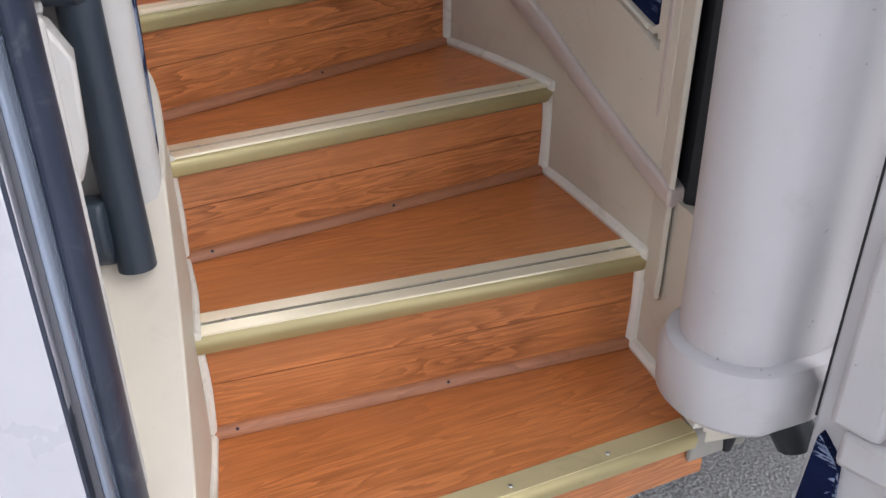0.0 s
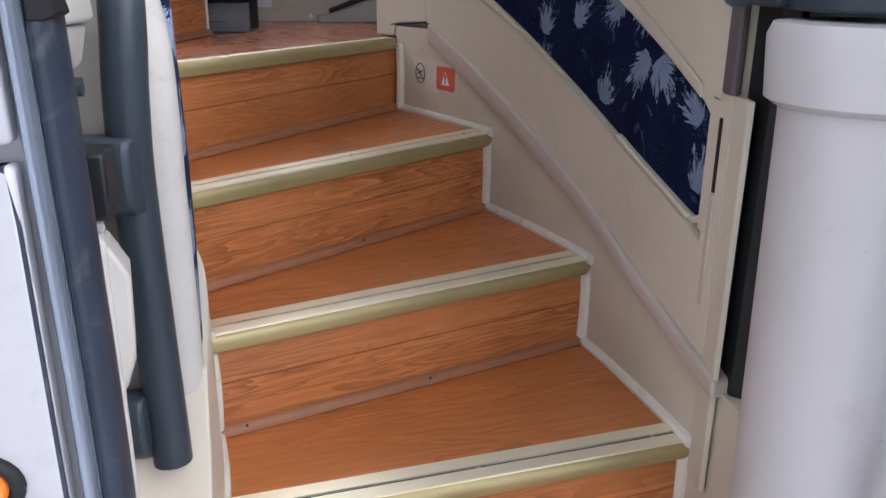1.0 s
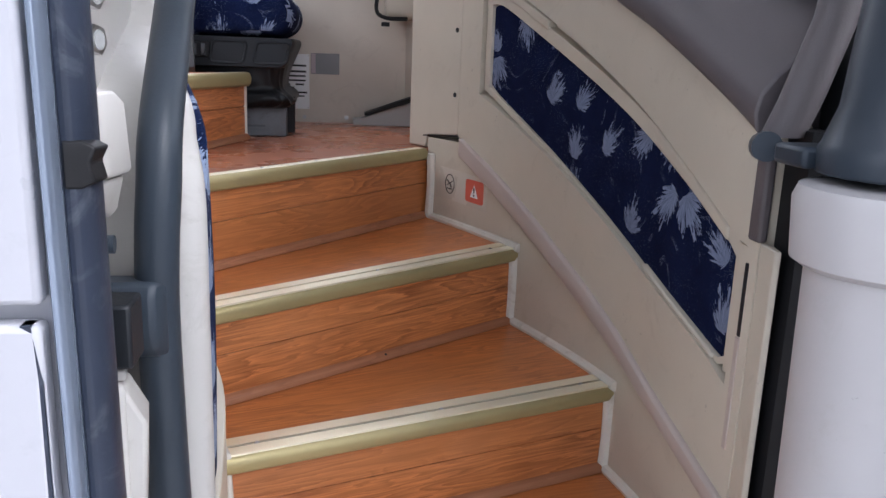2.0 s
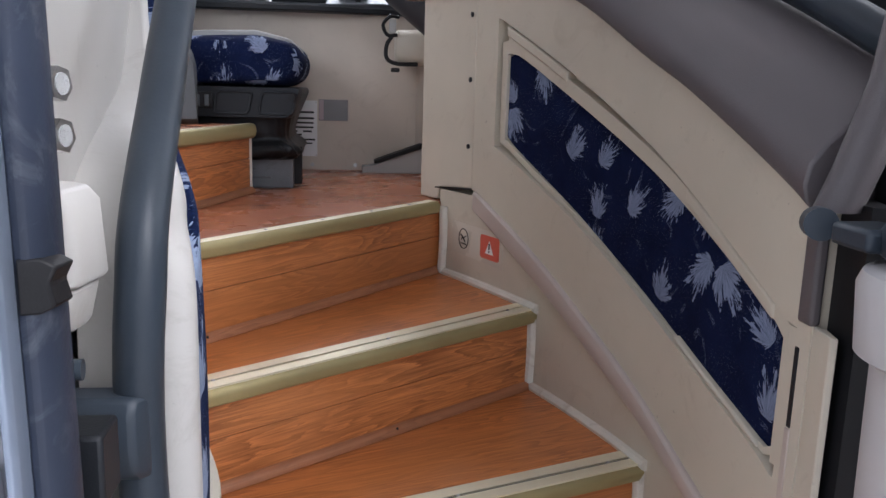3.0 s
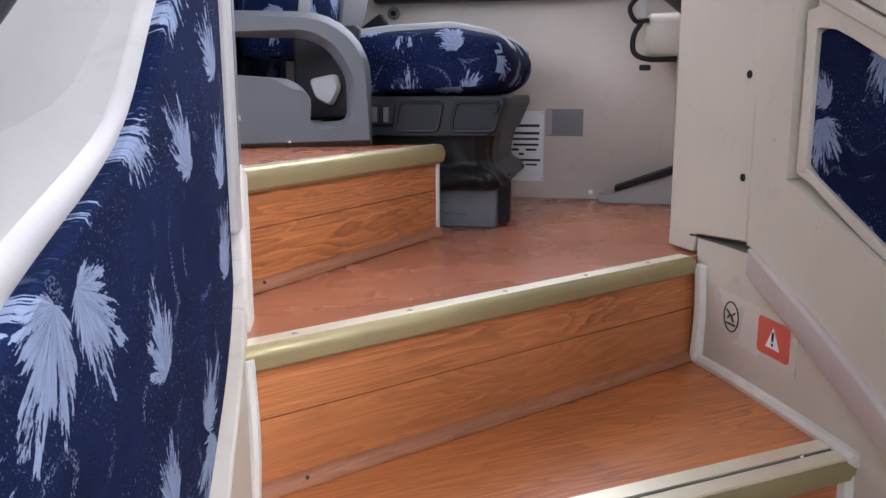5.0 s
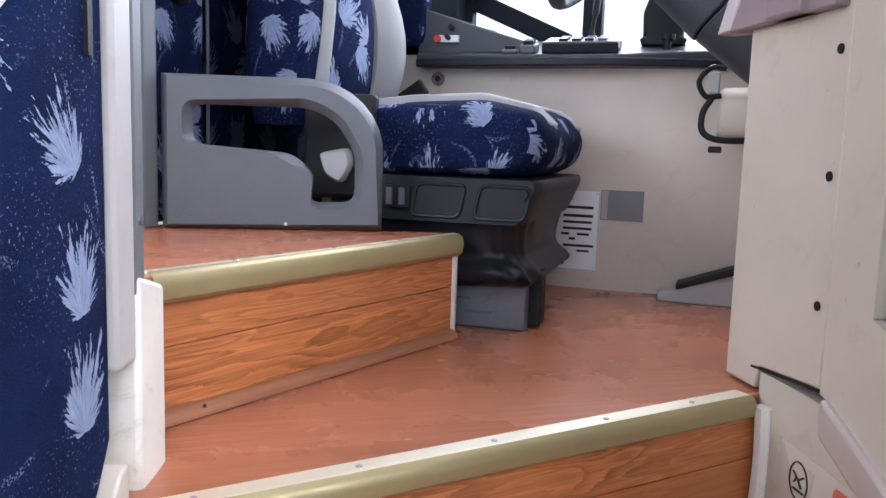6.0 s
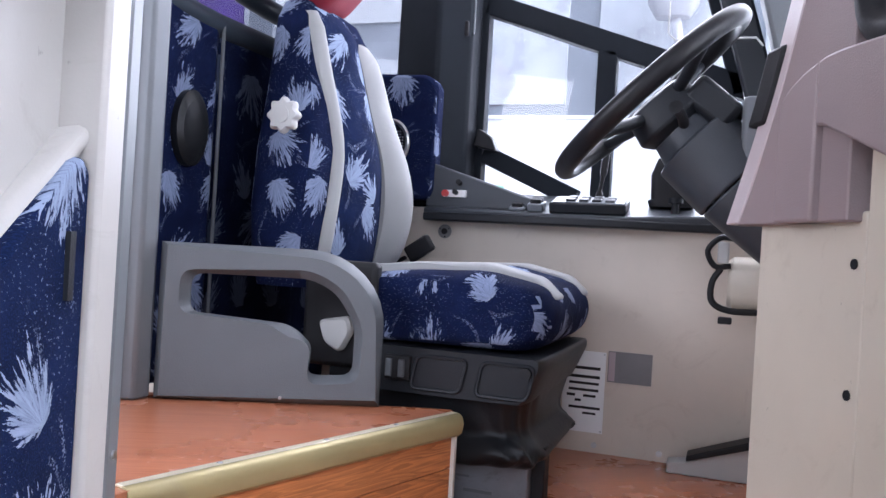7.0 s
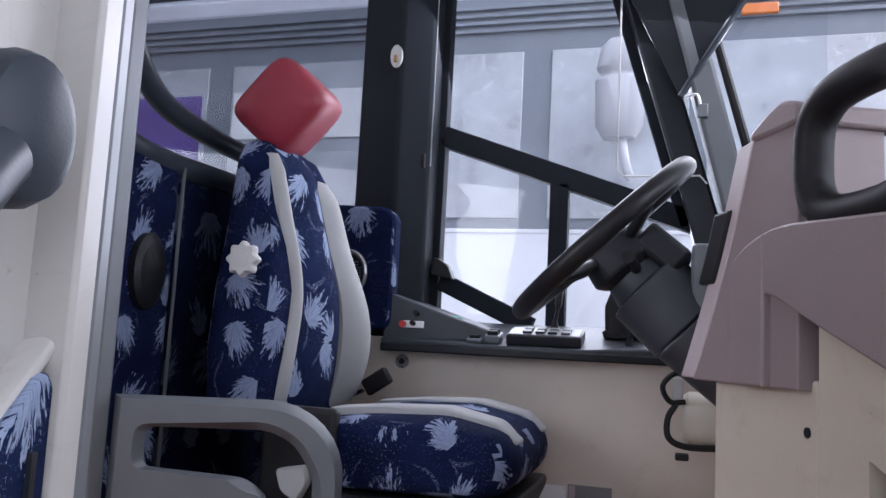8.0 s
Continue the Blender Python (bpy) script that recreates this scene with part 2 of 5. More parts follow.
SEALANT = surface("white_sealant", (0.74, 0.71, 0.63), 0.55, 0.0, 0.12, (0.40, 0.35, 0.27), 60, 0.5)
WHITE = surface("white_door_plastic", (0.45, 0.435, 0.44), 0.40, 0.0, 0.04, (0.40, 0.38, 0.37), 220, 0.06, 0.0, 0.5)
IVORY = surface("ivory_wall_panel", (0.64, 0.57, 0.485), 0.5, 0.0, 0.06, (0.52, 0.45, 0.375), 200, 0.06)
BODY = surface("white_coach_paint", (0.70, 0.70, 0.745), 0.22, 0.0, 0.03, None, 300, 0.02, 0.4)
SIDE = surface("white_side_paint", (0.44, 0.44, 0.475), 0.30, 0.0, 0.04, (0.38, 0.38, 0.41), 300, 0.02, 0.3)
GREY = surface("grey_moulded_plastic", (0.105, 0.115, 0.125), 0.48, 0.0, 0.08, None, 420, 0.25)
POST = surface("grey_aluminium_post", (0.17, 0.185, 0.20), 0.42, 0.2, 0.08, None, 300, 0.08)
SLATE = surface("slate_grey_rail", (0.032, 0.042, 0.056), 0.36, 0.0, 0.15, None, 300, 0.08)
MAUVE = surface("mauve_dash_plastic", (0.105, 0.092, 0.098), 0.5, 0.0, 0.07, None, 420, 0.25)
DARK = surface("dark_grey_plastic", (0.014, 0.016, 0.020), 0.42, 0.0, 0.15, None, 380, 0.2)
DARKC = surface("slate_console_plastic", (0.045, 0.052, 0.062), 0.45, 0.0, 0.12, None, 380, 0.2)
FRAME = surface("dark_window_frame", (0.012, 0.015, 0.020), 0.40, 0.0, 0.15, None, 300, 0.12)
BLACK = surface("black_rubber", (0.012, 0.012, 0.014), 0.55, 0.0, 0.2, None, 300, 0.1)
VINYL = surface("black_vinyl_bellows", (0.008, 0.009, 0.011), 0.40, 0.0, 0.2, None, 90, 0.3, 0.0, 0.0, 0.5)
SEAL = surface("navy_rubber_seal", (0.030, 0.038, 0.060), 0.35, 0.0, 0.2, (0.10, 0.11, 0.13), 200, 0.1)
SEAL_L = surface("blue_grey_seal_metal", (0.28, 0.33, 0.42), 0.18, 0.6, 0.1, None, 200, 0.05)
PLATE = surface("worn_steel_box", (0.17, 0.185, 0.205), 0.42, 0.2, 0.35, (0.055, 0.050, 0.048), 120, 0.3)
PALE = surface("pale_grey_upholstery", (0.32, 0.325, 0.325), 0.75, 0.0, 0.06, (0.36, 0.36, 0.35), 500, 0.3)
KNOB = surface("pale_grey_plastic", (0.45, 0.455, 0.445), 0.45, 0.0, 0.05)
RED = surface("red_leatherette", (0.24, 0.015, 0.032), 0.50, 0.0, 0.10, None, 240, 0.25)
PAPER = surface("white_notice_card", (0.86, 0.86, 0.86), 0.35, 0.0, 0.05, None, 120, 0.05)
INK = surface("black_ink", (0.02, 0.02, 0.02), 0.5)
SILVER = surface("silver_foil_plate", (0.20, 0.195, 0.20), 0.40, 0.3, 0.2)
GRIME = surface("dirty_grey_sealer", (0.30, 0.285, 0.25), 0.6, 0.0, 0.25, (0.12, 0.105, 0.09), 60, 0.6)
STICKER = surface("clear_sticker", (0.60, 0.56, 0.48), 0.25, 0.0, 0.03)
WARN = surface("red_sticker_print", (0.62, 0.13, 0.09), 0.35, 0.0, 0.05)
AMBER = surface("amber_lens", (0.75, 0.20, 0.03), 0.15, 0.0, 0.1, None, 100, 0.2, 0.8)
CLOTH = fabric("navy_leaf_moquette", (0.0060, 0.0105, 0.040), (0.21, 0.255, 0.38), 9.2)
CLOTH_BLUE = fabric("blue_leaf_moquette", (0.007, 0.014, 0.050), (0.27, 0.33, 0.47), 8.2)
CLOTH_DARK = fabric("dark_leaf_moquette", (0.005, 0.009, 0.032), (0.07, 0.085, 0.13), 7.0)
RIMW = surface("off_white_rim_plastic", (0.47, 0.455, 0.43), 0.42, 0.0, 0.05, (0.38, 0.36, 0.33), 240, 0.06, 0.0, 0.3)
SMOKED = glass("smoked_window_glass", (0.60, 0.62, 0.65))
BARS = surface("matt_dark_bars", (0.016, 0.019, 0.024), 0.85, 0.0, 0.15, None, 300, 0.12, 0.0, 0.0, 0.12)
DASHM = surface("pale_mauve_dash_plastic", (0.275, 0.218, 0.222), 0.5, 0.0, 0.07, (0.245, 0.193, 0.197), 420, 0.25)
DASHL = surface("light_mauve_trim", (0.50, 0.43, 0.44), 0.45, 0.0, 0.05, None, 420, 0.2)
CLEAR = glass("clear_window_glass", (0.93, 0.95, 0.96))
TINTED = surface("tinted_coach_window", (0.46, 0.48, 0.52), 0.30, 0.0, 0.18, (0.62, 0.64, 0.68), 40, 0.0, 0.0)
COACH_GREY = surface("slate_coach_panel", (0.19, 0.21, 0.25), 0.35, 0.0, 0.06)
PURPLE = surface("purple_curtain", (0.11, 0.06, 0.30), 0.8, 0.0, 0.2, None, 30, 0.3)
ASPHALT = ground_mat("gravel_asphalt")
LINING = surface("pale_roof_lining", (0.70, 0.70, 0.69), 0.8)


# ---------------------------------------------------------------- mesh helpers
def finish(bm, u_dir=None):
    """Gives every face a box-projected map in metres, unless it already has one."""
    if bm.loops.layers.uv.active is None:
        lay = bm.loops.layers.uv.new("map")
        bm.normal_update()
        for f in bm.faces:
            n = f.normal
            ax = max(range(3), key=lambda i: abs(n[i]))
            for lp in f.loops:
                c = lp.vert.co
                if u_dir is not None:
                    d = Vector(u_dir).normalized()
                    side = Vector((-d.y, d.x, 0))
                    lp[lay].uv = (c.dot(d), c.z if abs(n.z) < 0.6 else c.dot(side))
                else:
                    lp[lay].uv = ((c.y, c.z) if ax == 0 else (c.x, c.z) if ax == 1 else (c.x, c.y))
    return bm


def part(name, bm, material, parent=None, label="", bevel=0.0, smooth=True, u_dir=None):
    finish(bm, u_dir)
    bmesh.ops.recalc_face_normals(bm, faces=bm.faces[:])
    me = bpy.data.meshes.new(name)
    bm.to_mesh(me)
    bm.free()
    me.materials.append(material)
    ob = new(name, me)
    if smooth:
        me.polygons.foreach_set("use_smooth", [True] * len(me.polygons))
        me.set_sharp_from_angle(angle=radians(38))
    if bevel:
        mod = ob.modifiers.new("edge", "BEVEL")
        mod.width, mod.segments, mod.limit_method, mod.angle_limit = bevel, 2, "ANGLE", radians(40)
        mod.harden_normals = False
    if parent is not None:
        ob.parent = parent
    if label:
        ob["label"] = label
    return ob


def thing(name, label, category, group="", kind=""):
    return tagged(new(name), label, category, group, kind)


def add(bm, verts, faces):
    vs = [bm.verts.new(v) for v in verts]
    for f in faces:
        bm.faces.new([vs[i] for i in f])
    return vs


def box(x0, x1, y0, y1, z0, z1, bm=None, m=None):
    bm = bm or bmesh.new()
    vs = [Vector((x, y, z)) for z in (z0, z1) for x, y in ((x0, y0), (x1, y0), (x1, y1), (x0, y1))]
    if m is not None:
        vs = [m @ v for v in vs]
    add(bm, vs, [(3, 2, 1, 0), (4, 5, 6, 7), (0, 1, 5, 4), (1, 2, 6, 5), (2, 3, 7, 6), (3, 0, 4, 7)])
    return bm


def prism(poly, z0, z1, bm=None, m=None):
    """A polygon in the plan, raised from z0 to z1; m turns it elsewhere."""
    bm = bm or bmesh.new()
    n = len(poly)
    vs = [Vector((*p, z)) for z in (z0, z1) for p in poly]
    if m is not None:
        vs = [m @ v for v in vs]
    add(bm, vs, [tuple(reversed(range(n))), tuple(range(n, 2 * n))] + [(i, (i + 1) % n, n + (i + 1) % n, n + i) for i in range(n)])
    return bm


def side_prism(poly, y0, y1, bm=None):
    """A polygon in x and z, carried from y0 to y1."""
    return prism([(x, z) for x, z in poly], -y1, -y0, bm, Matrix.Rotation(radians(90), 4, "X"))


def loft(rings, bm=None, caps=True):
    bm = bm or bmesh.new()
    vs = [[bm.verts.new(p) for p in r] for r in rings]
    n = len(rings[0])
    for a, b in zip(vs, vs[1:]):
        for i in range(n):
            bm.faces.new((a[i], a[(i + 1) % n], b[(i + 1) % n], b[i]))
    if caps:
        bm.faces.new(list(reversed(vs[0])))
        bm.faces.new(vs[-1])
    return bm


def smooth_line(pts, step=6):
    pts = [Vector(p) for p in pts]
    out = []
    for i in range(len(pts) - 1):
        a, b = pts[i], pts[i + 1]
        m0 = (b - pts[i - 1]) / 2 if i else b - a
        m1 = (pts[i + 2] - a) / 2 if i + 2 < len(pts) else b - a
        for k in range(step):
            s = k / step
            out.append((2 * s**3 - 3 * s**2 + 1) * a + (s**3 - 2 * s**2 + s) * m0 + (-2 * s**3 + 3 * s**2) * b + (s**3 - s**2) * m1)
    return out + [pts[-1]]


def tube(pts, r, n=12, bm=None, flat=1.0, smooth=True, closed=False):
    """A round (or flattened) bar along points."""
    line = smooth_line(pts) if smooth else [Vector(p) for p in pts]
    rings, up = [], Vector((0.13, 0.2, 1.0))
    for i, p in enumerate(line):
        a = line[i - 1] if (i or closed) else p
        b = line[(i + 1) % len(line)] if (i + 1 < len(line) or closed) else p
        d = (b - a).normalized()
        s = d.cross(up)
        s = s.normalized() if s.length > 1e-3 else Vector((1, 0, 0))
        w = s.cross(d)
        up = w
        rr = r[i * (len(r) - 1) // max(1, len(line) - 1)] if isinstance(r, (list, tuple)) else r
        rings.append([p + s * (math.cos(2 * math.pi * k / n) * rr) + w * (math.sin(2 * math.pi * k / n) * rr * flat) for k in range(n)])
    if closed:
        return loft(rings + [rings[0]], bm, False)
    return loft(rings, bm)


def disc(centre, axis, r, depth, n=20, bm=None, r2=None):
    """A short cylinder or cone from centre along axis."""
    a = Vector(axis).normalized()
    s = a.orthogonal().normalized()
    w = a.cross(s)
    c = Vector(centre)
    r2 = r if r2 is None else r2
    mk = lambda o, q: [o + s * (math.cos(2 * math.pi * k / n) * q) + w * (math.sin(2 * math.pi * k / n) * q) for k in range(n)]
    return loft([mk(c, r), mk(c + a * depth, r2)], bm)


def oval(cx, cy, ax, ay, n=28, e=2.0, x_from=None):
    out = []
    for k in range(n):
        a = 2 * math.pi * k / n
        c, s = math.cos(a), math.sin(a)
        out.append((cx + ax * math.copysign(abs(c) ** (2 / e), c), cy + ay * math.copysign(abs(s) ** (2 / e), s)))
    return out


def rounded(poly, r, n=5):
    """Rounds the corners of a polygon of (x, y)."""
    out = []
    for i, p in enumerate(poly):
        p, a, b = Vector(p), Vector(poly[i - 1]), Vector(poly[(i + 1) % len(poly)])
        rr = min(r, (a - p).length * 0.45, (b - p).length * 0.45)
        s, e = p + (a - p).normalized() * rr, p + (b - p).normalized() * rr
        for k in range(n + 1):
            q = k / n
            out.append(tuple((1 - q) ** 2 * s + 2 * q * (1 - q) * p + q * q * e))
    return out


def curve_of(pts):
    """A smooth function through (input, value) pairs."""
    line = smooth_line([(p[0], p[1], 0) for p in pts], 12)
    xs, ys = [q.x for q in line], [q.y for q in line]
    return lambda v: float(np.interp(v, xs, ys))


# the two curved walls of the stairwell, in the plan: x as a function of y
FRONT_X = curve_of([(0.05, 0.868), (0.30, 0.866), (0.468, 0.86), (0.67, 0.84), (0.875, 0.81), (1.08, 0.755), (1.275, 0.687), (1.563, 0.565), (1.75, 0.470), (1.90, 0.388)])
REAR_X = curve_of([(0.0, 0.106), (0.20, 0.106), (0.361, 0.104), (0.58, 0.082), (0.68, 0.047), (0.77, 0.008), (0.88, -0.025), (1.0, -0.062), (1.10, -0.112), (1.22, -0.187), (1.35, -0.29)])

PAD_X = curve_of([(0.15, 0.098), (0.29, 0.098), (0.35, 0.100), (0.42, 0.096), (0.50, 0.073), (0.60, 0.040), (0.80, -0.020), (0.95, -0.058), (1.04, -0.085), (1.15, -0.130), (1.25, -0.20)])


def band(fx, side, y0, y1, lo, hi, front, back, n=24, bm=None, bow=0.0, rows=1):
    """A slab that follows a curved wall from y0 to y1, between the heights lo(y) and hi(y); front and back are
    measured from the wall's face into the stairwell; bow swells the face."""
    bm = bm or bmesh.new()
    lay = bm.loops.layers.uv.active or bm.loops.layers.uv.new("map")
    f_lo = lo if callable(lo) else (lambda y: lo)
    f_hi = hi if callable(hi) else (lambda y: hi)
    rings, arcs, arc, last = [], [], 0.0, None
    for i in range(n + 1):
        y = y0 + (y1 - y0) * i / n
        d = (fx(y + 0.004) - fx(y - 0.004)) / 0.008
        nx, ny = (side / math.hypot(1, d), -side * d / math.hypot(1, d))
        q = Vector((fx(y), y, 0))
        arc += (q - last).length if last is not None else 0.0
        last = q
        arcs.append(arc)
        a, b = f_lo(y), f_hi(y)
        ring = []
        for k in range(rows + 1):
            s = k / rows
            off = front + bow * math.sin(math.pi * s) * min(1.0, 6 * min(i, n - i) / n)
            ring.append((q.x + nx * off, q.y + ny * off, a + (b - a) * s))
        ring += [(q.x + nx * back, q.y + ny * back, b), (q.x + nx * back, q.y + ny * back, a)]
        rings.append(ring)
    vs = [[bm.verts.new(p) for p in r] for r in rings]
    m = rows + 3
    for i in range(n):
        for k in range(m):
            quad = [(i, k), (i, (k + 1) % m), (i + 1, (k + 1) % m), (i + 1, k)]
            f = bm.faces.new([vs[a][b] for a, b in quad])
            for lp, (a, b) in zip(f.loops, quad):
                lp[lay].uv = (arcs[a] + (0.0 if b <= rows else 0.03), vs[a][b].co.z)
    for r, a in ((list(reversed(vs[0])), 0.0), (vs[-1], arc)):
        f = bm.faces.new(r)
        for lp in f.loops:
            lp[lay].uv = (a, lp.vert.co.z)
    return bm


def wall_point(fx, side, y, z, off=0.0):
    d = (fx(y + 0.004) - fx(y - 0.004)) / 0.008
    k = math.hypot(1, d)
    return Vector((fx(y) + side / k * off, y - side * d / k * off, z)), Vector((side / k, -side * d / k, 0))


# ---------------------------------------------------------------- ground and coach shell
tagged(part("ground", prism([(-60, -60), (60, -60), (60, 60), (-60, 60)], -0.2, 0.0), ASPHALT), "pale gravelly grey asphalt beside the coach", "ground", kind="structure")

# levels of the steps, lowest first, and the line of each nosing in the plan (rear end, front end)
LEVELS = [0.36, 0.55, 0.737, 0.926, 1.122, 1.31]
EDGES = [((0.10, 0.063), (0.850, 0.219)), ((0.098, 0.366), (0.860, 0.468)), ((0.078, 0.604), (0.807, 0.864)),
         ((0.000, 0.772), (0.687, 1.269)), ((-0.068, 0.981), (0.498, 1.647)), ((-0.179, 1.209), (0.0, 1.796))]


def along(edge, s, back=0.0):
    a, b = Vector(edge[0]), Vector(edge[1])
    d = (b - a).normalized()
    return a + (b - a) * s + Vector((-d.y, d.x)) * back


def screw(at, axis, parent, r=0.0045):
    return part("screw", disc(at, axis, r, 0.0018, 10, None, r * 0.7), STEEL, parent, "steel screw head")


def strip_along(edge, s0, s1, profile, z):
    """A profile of (back, height) carried along a nosing line."""
    rings = []
    for s in (s0, s1):
        rings.append([(*along(edge, s, b), z + h) for b, h in profile])
    return loft(rings)


STEP_LABEL = "wood-look laminate entrance step with gold metal nosing"
for k in range(5):
    edge, z = EDGES[k], LEVELS[k]
    nxt = EDGES[k + 1]
    step = thing("step", STEP_LABEL if k else "lowest laminate entrance step with screwed gold nosing", "step", "entrance steps", "structure")
    d = (Vector(edge[1]) - Vector(edge[0])).normalized()
    over = 0.06
    length = (Vector(edge[1]) - Vector(edge[0])).length
    o = over / length
    front = [along(edge, -o, 0.012), along(edge, 1 + o, 0.012)]
    o2 = over / (Vector(nxt[1]) - Vector(nxt[0])).length
    back = [along(nxt, 1 + o2, 0.045), along(nxt, -o2, 0.045)]
    if k == 4:
        poly = [front[0], front[1], Vector((0.66, 1.64)), Vector((1.10, 1.80)), Vector((1.10, 2.50)), Vector((-0.80, 2.50)), Vector((-0.80, 1.05))]
        part("tread", prism(poly, z - 0.03, z), OAK_FLOOR, step, "worn wood-look floor covering", u_dir=(0.82, 0.57, 0))
    else:
        part("tread", prism(front + back, z - 0.03, z), OAK_TREAD, step, "orange-brown wood-look tread", u_dir=(d.x, d.y, 0))
    # nosing: flat top with a groove, rounded front
    nose = thing("nosing", "", "")
    nose.parent = step
    prof = [(0.0, 0.000), (-0.004, -0.004), (-0.005, -0.012), (-0.002, -0.026), (0.004, -0.030), (0.014, -0.030), (0.014, 0.0005), (0.006, 0.0035)]
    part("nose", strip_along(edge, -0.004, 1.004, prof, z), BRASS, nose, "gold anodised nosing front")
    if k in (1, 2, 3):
        part("flat_strip", strip_along(edge, -0.004, 1.004, [(0.003, -0.002), (0.003, 0.0055), (0.0285, 0.0055), (0.0285, -0.002)], z), BRASS_GLEAM, nose, "gold tread strip with the sky's gleam in its colour")
        part("flat_strip", strip_along(edge, -0.004, 1.004, [(0.036, -0.002), (0.036, 0.0055), (0.063, 0.0055), (0.068, -0.002)], z), BRASS_GLEAM, nose, "gold tread strip with the sky's gleam in its colour")
        part("groove", strip_along(edge, -0.004, 1.004, [(0.027, -0.002), (0.027, 0.002), (0.0375, 0.002), (0.0375, -0.002)], z), DARK, nose, "dark groove")
        for s in (0.075, 0.52, 0.93):
            screw((*along(edge, s, 0.032), z + 0.0045), (0, 0, 1), nose)
    else:
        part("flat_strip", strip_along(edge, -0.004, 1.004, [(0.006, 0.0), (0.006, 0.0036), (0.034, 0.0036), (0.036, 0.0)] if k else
                                       [(0.004, 0.0), (0.004, 0.0036), (0.040, 0.0036), (0.043, 0.0)], z), BRASS_GLEAM if k else BRASS_MID, nose, "gold tread strip", 0.0008)
        for s in (0.10, 0.30, 0.50, 0.70, 0.88) if k else (0.12, 0.34, 0.58, 0.80):
            screw((*along(edge, s, 0.018), z + 0.0032), (0, 0, 1), nose)

for k in range(1, 6):
    # riser under nosing k, standing on tread k-1: two laminate boards and a cove strip
    edge, z0, z1 = EDGES[k], LEVELS[k - 1], LEVELS[k] - 0.004
    d = (Vector(edge[1]) - Vector(edge[0])).normalized()
    riser = thing("riser", "orange-brown wood-grained riser of two laminate boards", "stair riser", "entrance risers", "structure")
    mid = z0 + (z1 - z0) * 0.52
    e1 = 0.04 if k < 5 else 0.0
    for a, b in ((z0, mid - 0.0007), (mid + 0.0007, z1)):
        part("board", strip_along(edge, -0.05, 1 + e1, [(0.012, a), (0.012, b), (0.030, b), (0.030, a)], 0.0), OAK, riser, "", 0.0006, u_dir=(d.x, d.y, 0))
    cove = [(0.013, 0.0), (0.013, 0.018)] + [(0.013 - 0.017 * math.sin(q), 0.0005 + 0.0175 * math.cos(q)) for q in (0.25, 0.5, 0.75, 1.0, 1.25, 1.5)]
    part("cove_strip", strip_along(edge, -0.03, 1.0 + e1, cove, z0), COVE, riser, "brown wood-look cove strip", u_dir=(d.x, d.y, 0))
    for s in (0.06, 0.52) if k < 4 else (0.10,):
        part("screw", disc((*along(edge, s, -0.0005), z0 + 0.0135), (along((edge[0], edge[1]), 0, -1) - along(edge, 0)).to_3d() + Vector((0, 0, 0.8)), 0.0028, 0.0012, 8), DARK, riser, "small dark screw")

# sealed end of the lowest step beside the door pivot
cap_end = thing("step_end_cap", "dirty grey sealed metal end of the lowest step", "step end", kind="structure")
part("plate", loft([[(0.846, 0.219, z0), (0.965, 0.245, z0), (0.955, 0.33, z1), (0.868, 0.45, z1)] for z0, z1 in ((0.300, 0.300), (0.362, 0.380))]), GRIME, cap_end, "grey sealed plate", 0.006)
part("torn_rubber", loft([[(0.925 + 0.012 * w * math.cos(a), 0.238 + 0.010 * w * math.sin(a), z) for a in np.linspace(0, 2 * math.pi, 10, endpoint=False)] for z, w in ((0.300, 0.7), (0.325, 1.1), (0.345, 0.8), (0.362, 1.0))]), BLACK, cap_end, "torn black rubber strip")
# riser below the lowest tread
part_edge = EDGES[0]
kick = thing("kick_plate", "worn grey skirt under the lowest step", "kick plate", kind="structure")
part("plate", strip_along(part_edge, -0.05, 1.05, [(0.012, 0.26), (0.012, 0.331), (0.03, 0.331), (0.03, 0.26)], 0), OAK, kick, u_dir=(1, 0.2, 0))

# upper aisle floor with its gold nosing
aisle = thing("aisle_floor", "worn reddish wood-look aisle floor above the last step", "floor", kind="structure")
part("floor_sheet", prism([EDGES[5][0], EDGES[5][1], (-0.03, 1.835), (-0.52, 1.655), (-0.85, 1.50), (-3.2, 1.50), (-3.2, 0.95), (-0.19, 0.95)], 1.28, 1.31), OAK_FLOOR, aisle, u_dir=(0.9, 0.43, 0))
part("well_side", prism([(-0.012, 1.812), (-0.03, 1.84), (-0.52, 1.66), (-0.85, 1.51), (-0.85, 1.48), (-0.52, 1.63)], 1.122, 1.282), CREAM, aisle)
nose = thing("nosing", "", "")
nose.parent = aisle
prof = [(0.0, 0.002), (-0.005, -0.003), (-0.008, -0.014), (-0.005, -0.030), (0.002, -0.036), (0.014, -0.036), (0.014, 0.0005), (0.006, 0.0035)]
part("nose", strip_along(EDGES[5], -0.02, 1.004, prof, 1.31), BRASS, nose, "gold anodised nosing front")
part("flat_strip", strip_along(EDGES[5], -0.02, 1.004, [(0.006, 0.0), (0.006, 0.0036), (0.020, 0.0036), (0.022, 0.0)], 1.31), BRASS_GLEAM, nose, "gold strip with the sky's gleam in its colour", 0.0008)
for s in (0.2, 0.5, 0.75):
    screw((*along(EDGES[5], s, 0.013), 1.3132), (0, 0, 1), nose)
corner = along(EDGES[5], 1.0, 0.012)
part("corner_trim", prism([tuple(corner + Vector(q)) for q in ((-0.004, -0.004), (0.005, -0.002), (0.004, 0.012), (-0.012, 0.012))], 1.122, 1.282), SEALANT, aisle, "white sealed corner edge")

